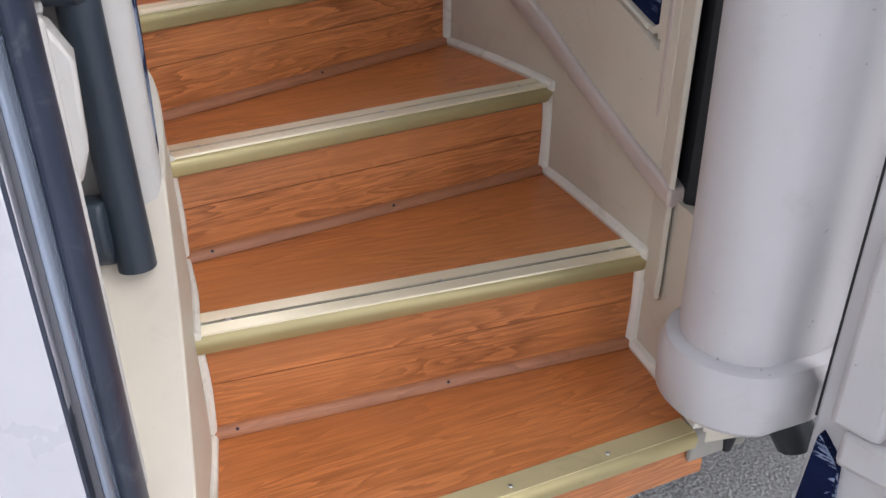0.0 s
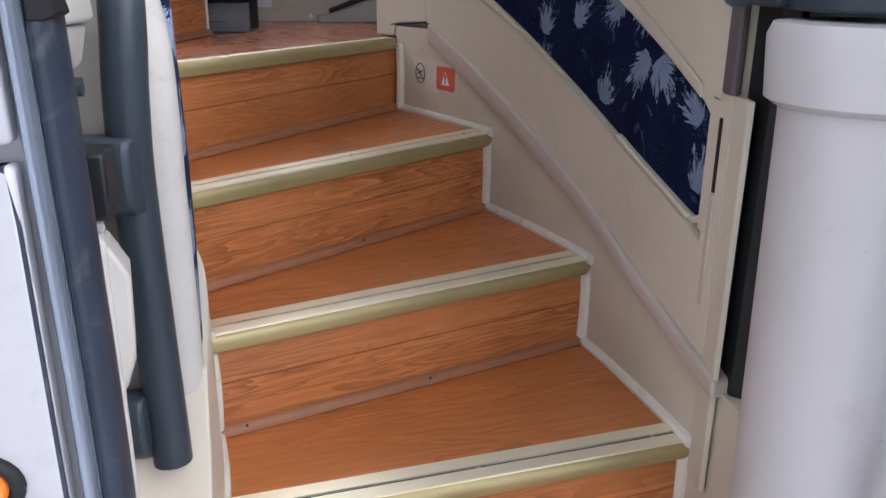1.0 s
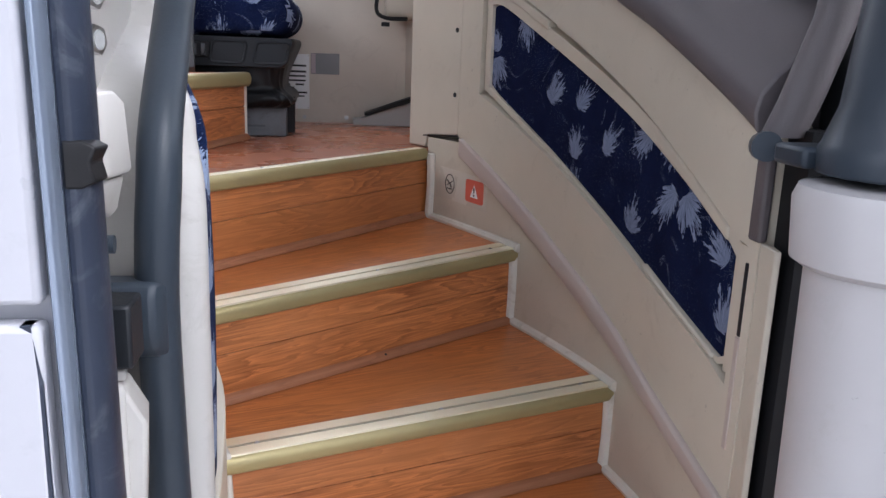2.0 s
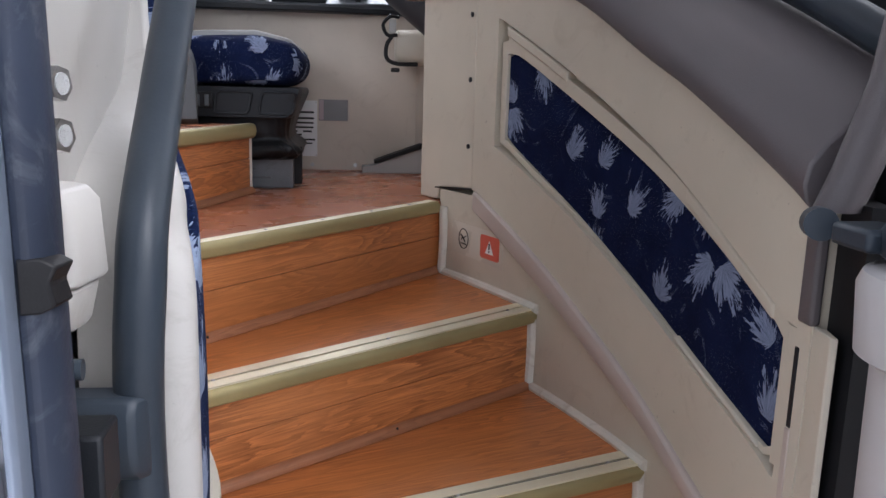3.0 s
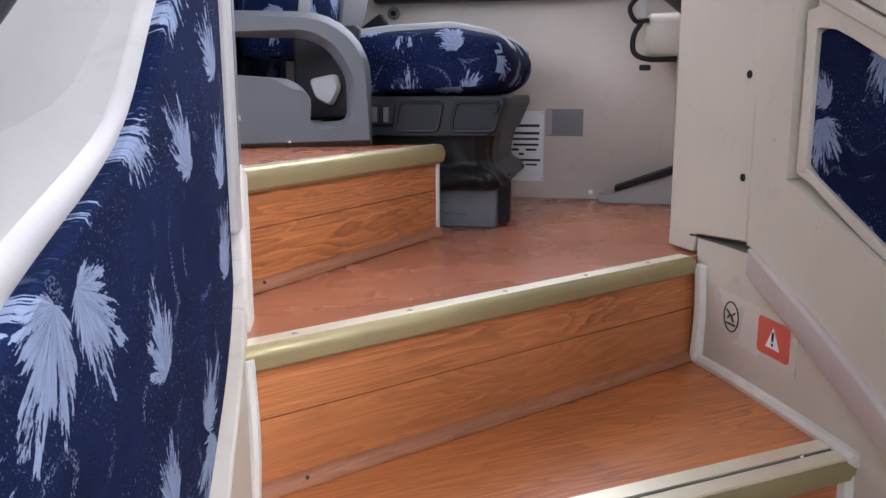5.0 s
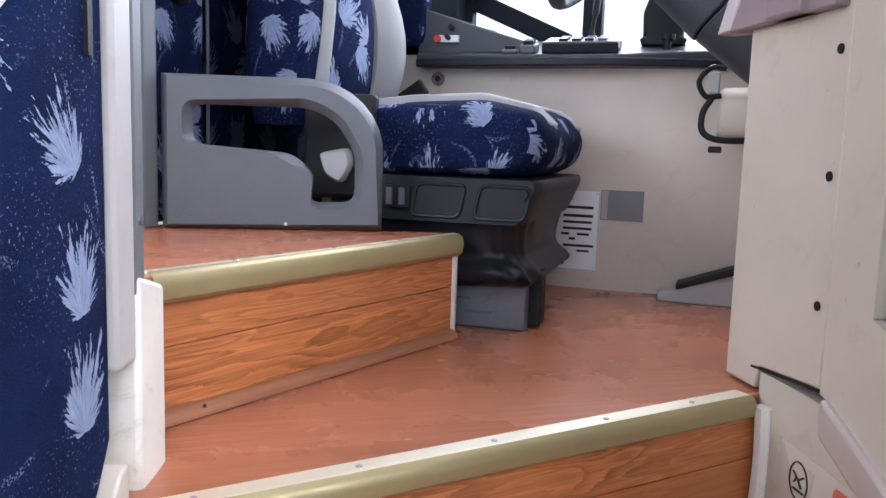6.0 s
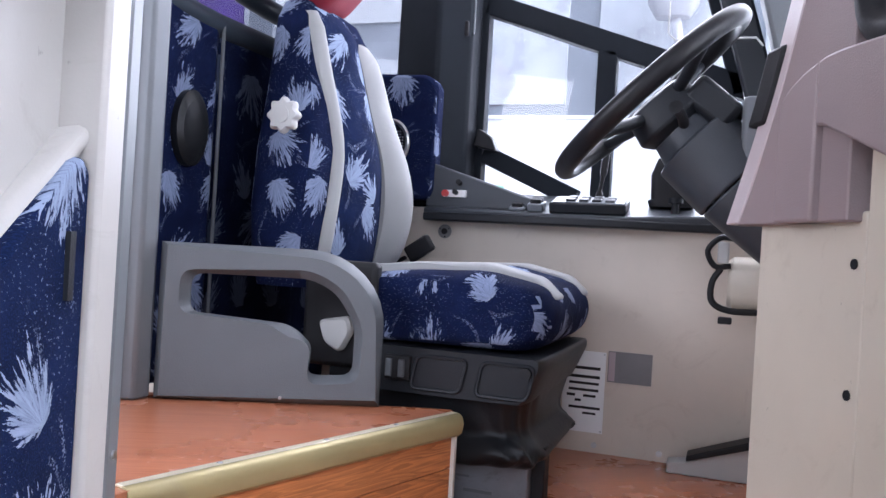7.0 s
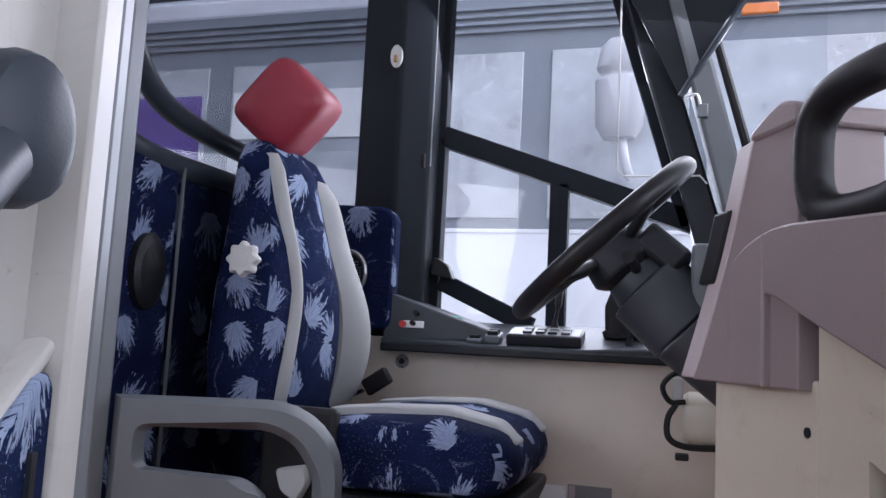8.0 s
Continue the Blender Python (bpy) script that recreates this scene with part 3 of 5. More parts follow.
# ---------------------------------------------------------------- curved front wall of the stairwell
F = FRONT_X
ridge_hi = curve_of([(0.40, 0.705), (0.55, 0.745), (0.728, 0.806), (0.916, 0.888), (1.132, 0.988), (1.328, 1.085), (1.52, 1.172)])
ridge_lo = curve_of([(0.40, 0.672), (0.538, 0.704), (0.751, 0.776), (0.979, 0.867), (1.208, 0.972), (1.40, 1.066), (1.52, 1.122)])
rec_hi = curve_of([(0.50, 1.124), (0.84, 1.298), (1.194, 1.469), (1.45, 1.590)])
rec_lo = curve_of([(0.50, 0.895), (0.547, 0.918), (0.818, 1.011), (1.186, 1.176), (1.45, 1.290)])
fab_hi = curve_of([(0.515, 1.090), (0.53, 1.110), (0.666, 1.177), (0.928, 1.297), (1.20, 1.418), (1.38, 1.502), (1.42, 1.500)])
fab_lo = curve_of([(0.515, 0.945), (0.545, 0.930), (0.82, 1.016), (1.189, 1.190), (1.38, 1.287), (1.42, 1.315)])
cap_lo = curve_of([(0.44, 1.262), (0.516, 1.305), (0.80, 1.430), (0.944, 1.490), (1.162, 1.600), (1.43, 1.706), (1.60, 1.780)])

front_wall = thing("wall_front", "curved cream moulded stairwell wall with inset panel", "wall", kind="structure")
part("stringer", band(F, -1, 0.225, 1.68, lambda y: 0.335 if y < 0.45 else 0.30, lambda y: ridge_lo(min(y, 1.52)) + 0.01 if y < 1.53 else 1.155, 0.0, -0.07, 60), CREAM, front_wall, "cream stair-side panel")
part("ridge_trim", band(F, -1, 0.40, 1.52, ridge_lo, ridge_hi, 0.018, -0.02, 40, None, 0.004, 4), RIDGE, front_wall, "rose-grey raised trim", 0.005)
panel = bmesh.new()
band(F, -1, 0.455, 1.535, rec_hi_cl := (lambda y: rec_hi(min(max(y, 0.50), 1.45))), lambda y: cap_lo(y) + 0.03, 0.008, -0.05, 40, panel)
band(F, -1, 0.455, 1.535, lambda y: ridge_hi(min(y, 1.52)), rec_lo_cl := (lambda y: rec_lo(min(max(y, 0.50), 1.45))), 0.008, -0.05, 40, panel)
band(F, -1, 0.455, 0.50, rec_lo_cl, rec_hi_cl, 0.008, -0.05, 3, panel)
band(F, -1, 1.45, 1.535, rec_lo_cl, rec_hi_cl, 0.008, -0.05, 4, panel)
part("panel", panel, CREAM, front_wall, "cream moulded panel")
part("recess_back", band(F, -1, 0.49, 1.46, lambda y: rec_lo_cl(y) - 0.01, lambda y: rec_hi_cl(y) + 0.01, -0.022, -0.05, 30), CREAM, front_wall)
rim = bmesh.new()
band(F, -1, 0.508, 1.44, fab_hi, lambda y: min(fab_hi(y) + 0.032, rec_hi_cl(y) - 0.004), 0.002, -0.03, 30, rim)
band(F, -1, 0.508, 1.44, lambda y: max(fab_lo(y) - 0.016, rec_lo_cl(y) + 0.002), fab_lo, 0.0, -0.03, 30, rim)
band(F, -1, 0.504, 0.520, lambda y: fab_lo(0.52) - 0.012, lambda y: fab_hi(0.52), 0.002, -0.03, 2, rim)
band(F, -1, 1.418, 1.438, lambda y: fab_lo(1.42) - 0.012, lambda y: fab_hi(1.42) + 0.03, 0.002, -0.03, 2, rim)
part("rim", rim, CREAM, front_wall, "cream frame round the fabric", 0.004)
part("fabric_inset", band(F, -1, 0.518, 1.42, fab_lo, fab_hi, -0.006, -0.03, 40, None, 0.006, 6), CLOTH, front_wall, "navy fabric inset with pale leaf print", 0.003)
for y0, y1, up in ((1.20, 1.42, 1), (0.55, 0.80, 0), (0.545, 0.80, 1)):
    lip = (lambda y: rec_hi_cl(y) - 0.030) if up else (lambda y: rec_lo_cl(y) + 0.002)
    part("grip_lip", band(F, -1, y0, y1, lip, (lambda y: rec_hi_cl(y) - 0.006) if up else (lambda y: rec_lo_cl(y) + 0.012), 0.006, -0.02, 12), CREAM, front_wall, "", 0.004)
part("seam", band(F, -1, 1.536, 1.544, 1.17, 1.66, 0.0005, -0.03, 2), GRIME, front_wall, "dark vertical seam")
part("side_slot", band(F, -1, 0.474, 0.484, 0.985, 1.100, 0.0092, 0.004, 2), DARK, front_wall, "dark slot beside the inset", 0.002)
part("side_channel", band(F, -1, 0.474, 0.486, 0.80, 0.984, 0.0095, 0.004, 2), RIDGE, front_wall, "shallow channel beside the inset", 0.002)
# screwed end panel beside the driver
end_panel = thing("end_panel", "cream screwed end panel beside the driver's place", "panel", kind="structure")
part("board", band(F, -1, 1.545, 1.765, lambda y: 1.161 + 0.09 * (1.68 - y) if y < 1.685 else 1.126, 1.668, 0.002, -0.05, 24), CREAM, end_panel, "", 0.004)
part("return_side", prism([(0.478, 1.766), (0.50, 1.757), (0.72, 1.95), (0.70, 1.99)], 1.126, 1.66), CREAM, end_panel)
part("shadow_gap", band(F, -1, 1.50, 1.70, lambda y: 1.1575 + 0.09 * (1.68 - y), lambda y: 1.161 + 0.09 * (1.68 - y), 0.003, -0.03, 8), BLACK, end_panel, "dark gap under the panel")
for z in (1.279, 1.446, 1.604):
    p, n = wall_point(F, -1, 1.564, z, 0.0025)
    part("screw", disc(p, n, 0.0065, 0.002, 14), DARK, end_panel, "dark screw head")
# bead of sealant up the steps
for which, fx, side in ((1, F, -1),):
    for k in range(1, 5):
        y, z0, z1 = EDGES[k][which][1], LEVELS[k - 1], LEVELS[k]
        bead = bmesh.new()
        p0, n = wall_point(fx, side, y + 0.012, z0 + 0.004, 0.004)
        p1, _ = wall_point(fx, side, y + 0.010, z1 - 0.012, 0.004)
        tube([p0, (p0 + p1) / 2 + Vector((0.003, 0, 0)), p1], 0.014, 8, bead)
        y_next = EDGES[k + 1][which][1] if k < 4 else 1.70
        q = [wall_point(fx, side, y - 0.008 + (y_next - y + 0.02) * s, z1 + (0.006 if k < 4 else 0.004), 0.003)[0] for s in (0.0, 0.25, 0.5, 0.75, 1.0)]
        if k < 4:
            tube(q, 0.011, 8, bead)
        part("sealant_bead", bead, SEALANT, front_wall, "uneven white sealant bead")
    q = [wall_point(fx, side, 0.23 + 0.24 * s, LEVELS[0] + 0.006, 0.003)[0] for s in (0.0, 0.3, 0.6, 1.0)]
    part("sealant_bead", tube(q, 0.013, 8), SEALANT, front_wall, "dirty grey-cream sealant bead")
# stickers
stick = thing("warning_sticker", "small clear sticker with black tripping symbol and red warning block", "sticker")


def on_front(y, z, off):
    return wall_point(F, -1, y, z, off)[0]


def wall_patch(y0, y1, z0, z1, off, slope=0.0, thick=0.0008):
    return band(F, -1, y0, y1, lambda y: z0 + slope * (y - y0), lambda y: z1 + slope * (y - y0), off, off - thick, 6)


part("clear_film", wall_patch(1.405, 1.622, 0.990, 1.074, 0.0012, 0.03), STICKER, stick, "clear film")
tri, n_f = bmesh.new(), wall_point(F, -1, 1.46, 1.0, 0)[1]
t_dir = Vector((-n_f.y, n_f.x, 0))
c = on_front(1.460, 1.0350, 0.0028)
red = bmesh.new()
corner_ring = rounded([(-0.043, -0.030), (0.043, -0.030), (0.043, 0.030), (-0.043, 0.030)], 0.010)
loft([[c + t_dir * a + n_f * d + Vector((0, 0, b)) for a, b in corner_ring] for d in (-0.0016, -0.0006)], red)
part("red_block", red, WARN, stick, "red printed block with rounded corners")
add(tri, [c + t_dir * a + Vector((0, 0, b)) for a, b in ((-0.019, -0.016), (0.019, -0.016), (0.0, 0.019))], [(0, 1, 2)])
part("triangle", tri, PAPER, stick, "white warning triangle")
mark = bmesh.new()
for a0, a1, b0, b1 in ((-0.0028, 0.0028, -0.004, 0.011), (-0.0025, 0.0025, -0.012, -0.007)):
    add(mark, [c + n_f * 0.0006 + t_dir * a + Vector((0, 0, b)) for a, b in ((a0, b0), (a1, b0), (a1 * 1.2, b1), (a0 * 1.2, b1))], [(0, 1, 2, 3)])
part("exclamation_mark", mark, INK, stick, "black exclamation mark")
c2 = on_front(1.572, 1.0380, 0.0022)
n2 = wall_point(F, -1, 1.56, 1.0, 0)[1]
t2 = Vector((-n2.y, n2.x, 0))
part("symbol_ring", tube([c2 + t2 * (0.022 * math.cos(a)) + Vector((0, 0, 0.026 * math.sin(a))) for a in np.linspace(0, 2 * math.pi, 24, endpoint=False)], 0.0012, 6, None, 1.0, False, True), INK, stick, "thin black ring")
zig = bmesh.new()
for pts in (((-0.013, 0.010), (0.000, 0.002), (0.012, 0.009)), ((-0.004, 0.004), (-0.010, -0.004)), ((0.0, 0.002), (0.008, -0.008)), ((-0.012, -0.013), (0.013, -0.013))):
    tube([c2 + t2 * a + Vector((0, 0, b)) for a, b in pts], 0.0016, 6, zig, 1.0, False)
part("symbol_bars", zig, INK, stick, "black zigzag symbol bars")

# mauve handrail cover on top of the wall
cover = thing("rail_cover", "mauve-grey moulded handrail cover along the stair wall", "handrail cover")
rings = []
for i in range(31):
    y = 0.47 + (1.42 - 0.47) * i / 30
    p, n = wall_point(F, -1, y, cap_lo(y), 0.0)
    prof = [(-0.06, 0.0), (0.012, 0.0), (0.026, 0.010), (0.032, 0.035), (0.026, 0.062), (0.004, 0.090), (-0.03, 0.118), (-0.08, 0.142), (-0.15, 0.150), (-0.15, 0.05)]
    rings.append([p + n * a + Vector((0, 0, b)) for a, b in prof])
part("cover", loft(rings), MAUVE, cover, "", 0.004)
inner = [wall_point(F, -1, y, cap_lo(y) + 0.185, -0.135)[0] for y in np.linspace(0.40, 1.45, 10)]
part("dark_rail", tube(inner, 0.028, 14), SLATE, cover, "dark slate rail behind the cover")
p, n = wall_point(F, -1, 0.462, 1.21, 0.0)
part("end_leg", box(-0.010, 0.006, -0.012, 0.020, 1.135, 1.285, None, Matrix.Translation((p.x - 0.004, p.y, 0))), MAUVE, cover, "mauve end leg", 0.005)
part("bolt_cap", disc((p.x - 0.040, 0.420, 1.278), (-0.35, -0.9, 0.05), 0.020, 0.03, 18), SLATE, cover, "round dark bolt cap")
part("riser_leg", loft([[(p.x + a * w + dx, 0.43 + b * w + dy, z) for a, b in oval(0, 0, 0.030, 0.024, 14)] for z, w, dx, dy in ((1.29, 1.0, -0.01, 0), (1.34, 1.0, 0.01, 0), (1.45, 1.0, 0.045, 0), (1.70, 0.95, 0.075, 0), (2.1, 0.9, 0.09, 0))]), MAUVE, cover, "upright mauve rail leg")

# front door post: cream flange, black rubber, gap
door_post = thing("trim_door_post", "cream metal door post flange with black rubber seal", "door post", kind="structure")
part("flange", prism([(0.848, 0.405), (0.856, 0.400), (0.866, 0.44), (0.858, 0.47)], 0.50, 1.135), CREAM, door_post, "cream folded flange", 0.002)
part("rubber", prism([(0.872, 0.392), (0.890, 0.375), (0.93, 0.48), (0.876, 0.47)], 0.34, 1.30), BLACK, door_post, "black rubber seal")
part("post_core", prism([(0.93, 0.42), (1.15, 0.36), (1.15, 0.50), (0.93, 0.50)], 0.30, 3.0), DARK, door_post)

# ---------------------------------------------------------------- swung-out door and its drum-shaped housing
door = thing("door_leaf", "open white entrance door with navy fabric strips, drum-shaped housing", "door", kind="structure")


def drum_ring(z, r, grow=0.0):
    # round towards the steps, flat towards the door leaf
    c = Vector((0.902 - 0.022 * (z - 0.55), 0.232))
    pts = []
    for k in range(26):
        a = radians(60 + 205 * k / 25)
        pts.append((c.x + r * math.cos(a), c.y + r * math.sin(a), z))
    pts += [(0.985 + grow, 0.240 - r * 0.92, z), (1.04 + grow, 0.240 - r * 0.60, z), (1.10 + grow, 0.30, z)]
    return pts


part("drum", loft([drum_ring(0.52, 0.090), drum_ring(1.17, 0.090)]), WHITE, door, "white cylindrical housing", 0.003)
part("cap", loft([drum_ring(1.155, 0.096), drum_ring(1.163, 0.108), drum_ring(1.235, 0.112), drum_ring(1.250, 0.106), drum_ring(1.252, 0.092)]), WHITE, door, "white cap with scuff marks")
part("base", loft([drum_ring(0.425, 0.104), drum_ring(0.438, 0.115), drum_ring(0.505, 0.117), drum_ring(0.532, 0.108), drum_ring(0.540, 0.090)]), WHITE, door, "white base collar, scuffed")
part("foot", disc((0.985, 0.20, 0.40), (0.3, -0.2, -0.6), 0.035, 0.06, 16), DARK, door, "dark pivot foot")
for px, py, z, w in ((0.828, 0.152, 1.225, 0.0030),):
    part("scuff", box(-w, w, -0.002, 0.002, -0.016, 0.008, None, Matrix.Translation((px + 0.0, py, z))), DARK, door, "dark scuff mark")
m_leaf = Matrix.Translation((0.950, 0.100, 0)) @ Matrix.Rotation(radians(-62), 4, "Z")
part("leaf", box(0.0, 0.75, 0.012, 0.05, 0.30, 2.3, None, m_leaf), WHITE, door, "white inner door skin", 0.004)
part("fabric_strip", prism(rounded([(0.06, 0.80), (0.70, 0.80), (0.70, 1.6), (0.06, 1.6)], 0.05), -0.012, 0.004, None, m_leaf @ Matrix.Rotation(radians(90), 4, "X")), CLOTH, door, "navy leaf-print fabric")
part("fabric_strip", prism(rounded([(0.0, 0.20), (0.07, 0.20), (0.05, 0.42), (0.015, 0.46)], 0.01), -0.012, 0.004, None, m_leaf @ Matrix.Rotation(radians(90), 4, "X")), CLOTH, door, "navy leaf-print fabric")
part("edge_gap", box(-0.003, 0.001, 0.014, 0.046, 0.47, 2.3, None, m_leaf), BLACK, door, "dark gap at the leaf edge")
part("rail_ledge", box(0.05, 0.74, -0.03, 0.014, 0.44, 0.50, None, m_leaf), WHITE, door, "white ledge", 0.01)
part("rail_ledge", box(0.03, 0.10, -0.03, 0.014, 0.50, 0.79, None, m_leaf), WHITE, door, "white ledge", 0.01)
# steel door arm above the drum
arm = thing("door_arm", "dark blue-grey steel door swing arm over the housing", "door mechanism")
part("sleeve", loft([[(x, y, z) for x, y in oval(0.905 + dx, 0.25, r, r, 22)] for z, r, dx in ((1.262, 0.098, 0), (1.288, 0.100, 0.0), (1.298, 0.096, 0.002), (1.34, 0.090, 0.012), (1.70, 0.088, 0.040), (2.2, 0.088, 0.055))]), SLATE, arm, "", 0.003)
part("lug", box(0.800, 0.86, 0.29, 0.36, 1.264, 1.290), SLATE, arm, "flat lug", 0.006)
part("bolt", disc((0.88, 0.158, 1.285), (-0.25, -0.95, 0.0), 0.012, 0.012, 14), DARK, arm, "bolt head")
part("hose", tube([(0.925, 0.145, 1.24), (0.922, 0.140, 1.4), (0.920, 0.140, 1.8)], 0.013, 10), BLACK, arm, "ribbed black hose")

# ---------------------------------------------------------------- rear side of the doorway
R = REAR_X
rear = thing("wall_rear", "cream partition wall behind the stairwell with padded fabric side", "wall", kind="structure")
part("backing", prism([(-0.060, 0.10), (-0.020, 0.10), (-0.045, 0.55), (-0.085, 0.93), (-0.115, 1.02), (-0.16, 1.02), (-0.13, 0.60)], 0.25, 2.9), RIMW, rear, "cream wall skin", 0.006)
fabL_hi = curve_of([(0.325, 1.10), (0.35, 1.14), (0.37, 1.205), (0.42, 1.268), (0.50, 1.312), (0.711, 1.389), (0.837, 1.503), (0.963, 1.622), (0.998, 1.652), (1.016, 1.640)])
fabL_lo = curve_of([(0.325, 0.822), (0.40, 0.830), (0.60, 0.870), (0.80, 0.965), (0.91, 1.060), (0.975, 1.130), (1.016, 1.195)])
foot = curve_of([(0.10, 0.44), (0.20, 0.56), (0.27, 0.68), (0.33, 0.818)])
part("stringer", band(R, 1, 0.10, 1.03, 0.22, lambda y: fabL_lo(min(max(y, 0.325), 1.0)) - 0.004 if y > 0.33 else foot(y), 0.0, -0.10, 48), CREAM, rear, "cream stair-side panel", 0.003)
part("corner_end", band(PAD_X, 1, 1.0585, 1.135, lambda y: 1.05 + 0.6 * (y - 1.02), lambda y: 1.350 - 0.30 * (y - 1.02), 0.006, -0.05, 8), SEALANT, rear, "white sealed panel end", 0.006)
part("fabric_pad", band(PAD_X, 1, 0.345, 1.016, fabL_lo, fabL_hi, -0.004, -0.06, 48, None, 0.006, 6), CLOTH_BLUE, rear, "padded navy fabric with pale leaf print", 0.006)
part("fabric_slot", band(PAD_X, 1, 0.980, 0.988, 1.535, 1.590, 0.001, -0.01, 2), DARK, rear, "dark hinge slot")
path = smooth_line([(0, 0.338, 0.36), (0, 0.336, 0.80), (0, 0.336, 1.09), (0, 0.342, 1.165), (0, 0.362, 1.235), (0, 0.410, 1.284), (0, 0.50, 1.322), (0, 0.711, 1.392), (0, 0.837, 1.505), (0, 0.963, 1.624), (0, 1.06, 1.715)], 5)
rings = []
for i, q in enumerate(path):
    d = (path[min(i + 1, len(path) - 1)] - path[max(i - 1, 0)]).normalized()
    nrm = Vector((0, -d.z, d.y))
    if nrm.y > 0:
        nrm = -nrm
    x = PAD_X(q.y)
    wide = min(0.075, 0.052 + 0.05 * max(0.0, q.y - 0.35))
    prof = [(-0.002, -0.014), (0.002, -0.004), (0.001, 0.006), (-0.006, 0.014), (-0.6 * wide, 0.020), (-wide, 0.020 + 0.05 * max(0.0, q.y - 0.4)), (-wide - 0.06, 0.020 + 0.09 * max(0.0, q.y - 0.4)), (-wide - 0.06, -0.03)]
    s = min(1.0, max(0.0, (q.y - 0.33) / 0.08))
    shift = -0.019 * s * s * (3 - 2 * s)
    fade = min(1.0, max(0.0, (1.05 - q.y) / 0.13))
    rings.append([Vector((x + a + shift * (0.4 + 0.6 * fade), q.y, q.z)) + nrm * (b * (0.35 + 0.65 * fade)) for a, b in prof])
part("rim", loft(rings), RIMW, rear, "white moulded rim round the fabric", 0.003)
part("upright", band(PAD_X, 1, 1.016, 1.058, 1.255, 2.9, 0.004, -0.06, 4), RIMW, rear, "white upright beside the fabric", 0.005)
part("grey_strip", band(PAD_X, 1, 1.058, 1.082, 1.318, 2.9, 0.004, -0.05, 3), POST, rear, "grey aluminium strip", 0.003)
part("screw", disc(wall_point(PAD_X, 1, 1.070, 1.39, 0.004)[0], wall_point(PAD_X, 1, 1.07, 1.4, 0)[1], 0.004, 0.002, 10), STEEL, rear)
for k in range(1, 5):
    z0, z1 = LEVELS[k - 1], LEVELS[k]
    y = EDGES[k][0][1]
    p0, n = wall_point(R, 1, y + 0.008, z0 + 0.004, 0.002)
    p1, _ = wall_point(R, 1, y + 0.008, z1 - 0.01, 0.002)
    part("sealant_bead", tube([p0, (p0 + p1) / 2 + n * 0.003, p1], 0.008, 8), SEALANT, rear, "uneven white sealant bead")
    ya = EDGES[k - 1][0][1]
    q = [wall_point(R, 1, ya + (y - ya) * s, z0 + 0.004, 0.002)[0] for s in (0.0, 0.3, 0.6, 1.0)]
    part("sealant_bead", tube(q, 0.008, 8), SEALANT, rear, "uneven white sealant bead")

hand = thing("handrail", "thick slate-grey moulded handrail following the partition", "handrail")
part("bar", tube([(0.062, 0.282, 0.728), (0.062, 0.282, 0.74), (0.058, 0.283, 0.90), (0.056, 0.276, 1.08), (0.060, 0.267, 1.17), (0.064, 0.270, 1.235), (0.062, 0.305, 1.300), (0.054, 0.447, 1.425), (0.044, 0.62, 1.585), (0.004, 0.80, 1.735), (-0.034, 0.885, 1.800)], 0.0235, 18), SLATE, hand, "smooth grey bar")
part("end_cup", loft([[(-0.095 + d, 0.915 + 0.042 * s * math.cos(a), 1.828 + 0.056 * s * math.sin(a)) for a in np.linspace(0, 2 * math.pi, 24, endpoint=False)] for d, s in ((0.0, 1.05), (0.048, 1.05), (0.062, 0.95), (0.066, 0.75))]), SLATE, hand, "rounded grey end cup")
for z, fwd, cut in ((1.10, 0.262, 1.0), (0.785, 0.282, 0.66)):
    part("bracket", loft([[(-0.006 + dx * cut, fwd + dy * w, z + dz) for dx, dy in ((0.0, -0.030), (0.066, -0.030), (0.076, -0.012), (0.076, 0.02), (0.0, 0.02))] for dz, w in ((-0.052, 0.25), (-0.036, 0.8), (-0.012, 1.0), (0.022, 1.0), (0.036, 0.7))]), SLATE, hand, "grey wedge rail bracket", 0.005)


jamb = thing("trim_rear_jamb", "cream door jamb with navy rubber seals", "door jamb", kind="structure")
part("jamb_panel", prism([(0.030, 0.140), (0.052, 0.143), (0.036, 0.20), (0.014, 0.300), (-0.06, 0.34), (-0.06, 0.11)], 0.25, 1.060), RIMW, jamb, "cream jamb panel", 0.006)
part("jamb_ledge", prism([(0.032, 0.158), (0.050, 0.158), (0.034, 0.20), (0.014, 0.300), (-0.06, 0.34), (-0.06, 0.13)], 1.060, 1.073), RIMW, jamb, "cream ledge", 0.004)
part("jamb_upper", prism([(-0.06, 0.150), (-0.004, 0.158), (-0.022, 0.33), (-0.09, 0.33)], 1.073, 2.9), RIMW, jamb, "cream jamb panel", 0.006)
cover_at = lambda w: rounded([(-0.02, 0.185), (0.036 + w, 0.190), (0.046 + w, 0.243), (0.030 + w, 0.262), (-0.02, 0.275)], 0.010)
part("moulded_cover", loft([[(x, y, z) for x, y in cover_at(w)] for z, w in ((1.252, -0.004), (1.258, 0.0), (1.322, -0.004), (1.334, -0.014))]), RIMW, jamb, "pale moulded cover", 0.003)
part("moulded_cover", loft([[(x, y, z) for x, y in cover_at(w)] for z, w in ((1.208, -0.022), (1.216, -0.016), (1.250, -0.008))]), RIMW, jamb, "pale moulded cover", 0.003)
part("cover_hole", disc((0.020, 0.1885, 1.236), (0.1, -1, 0), 0.006, 0.003, 12), BLACK, jamb, "dark bolt hole")
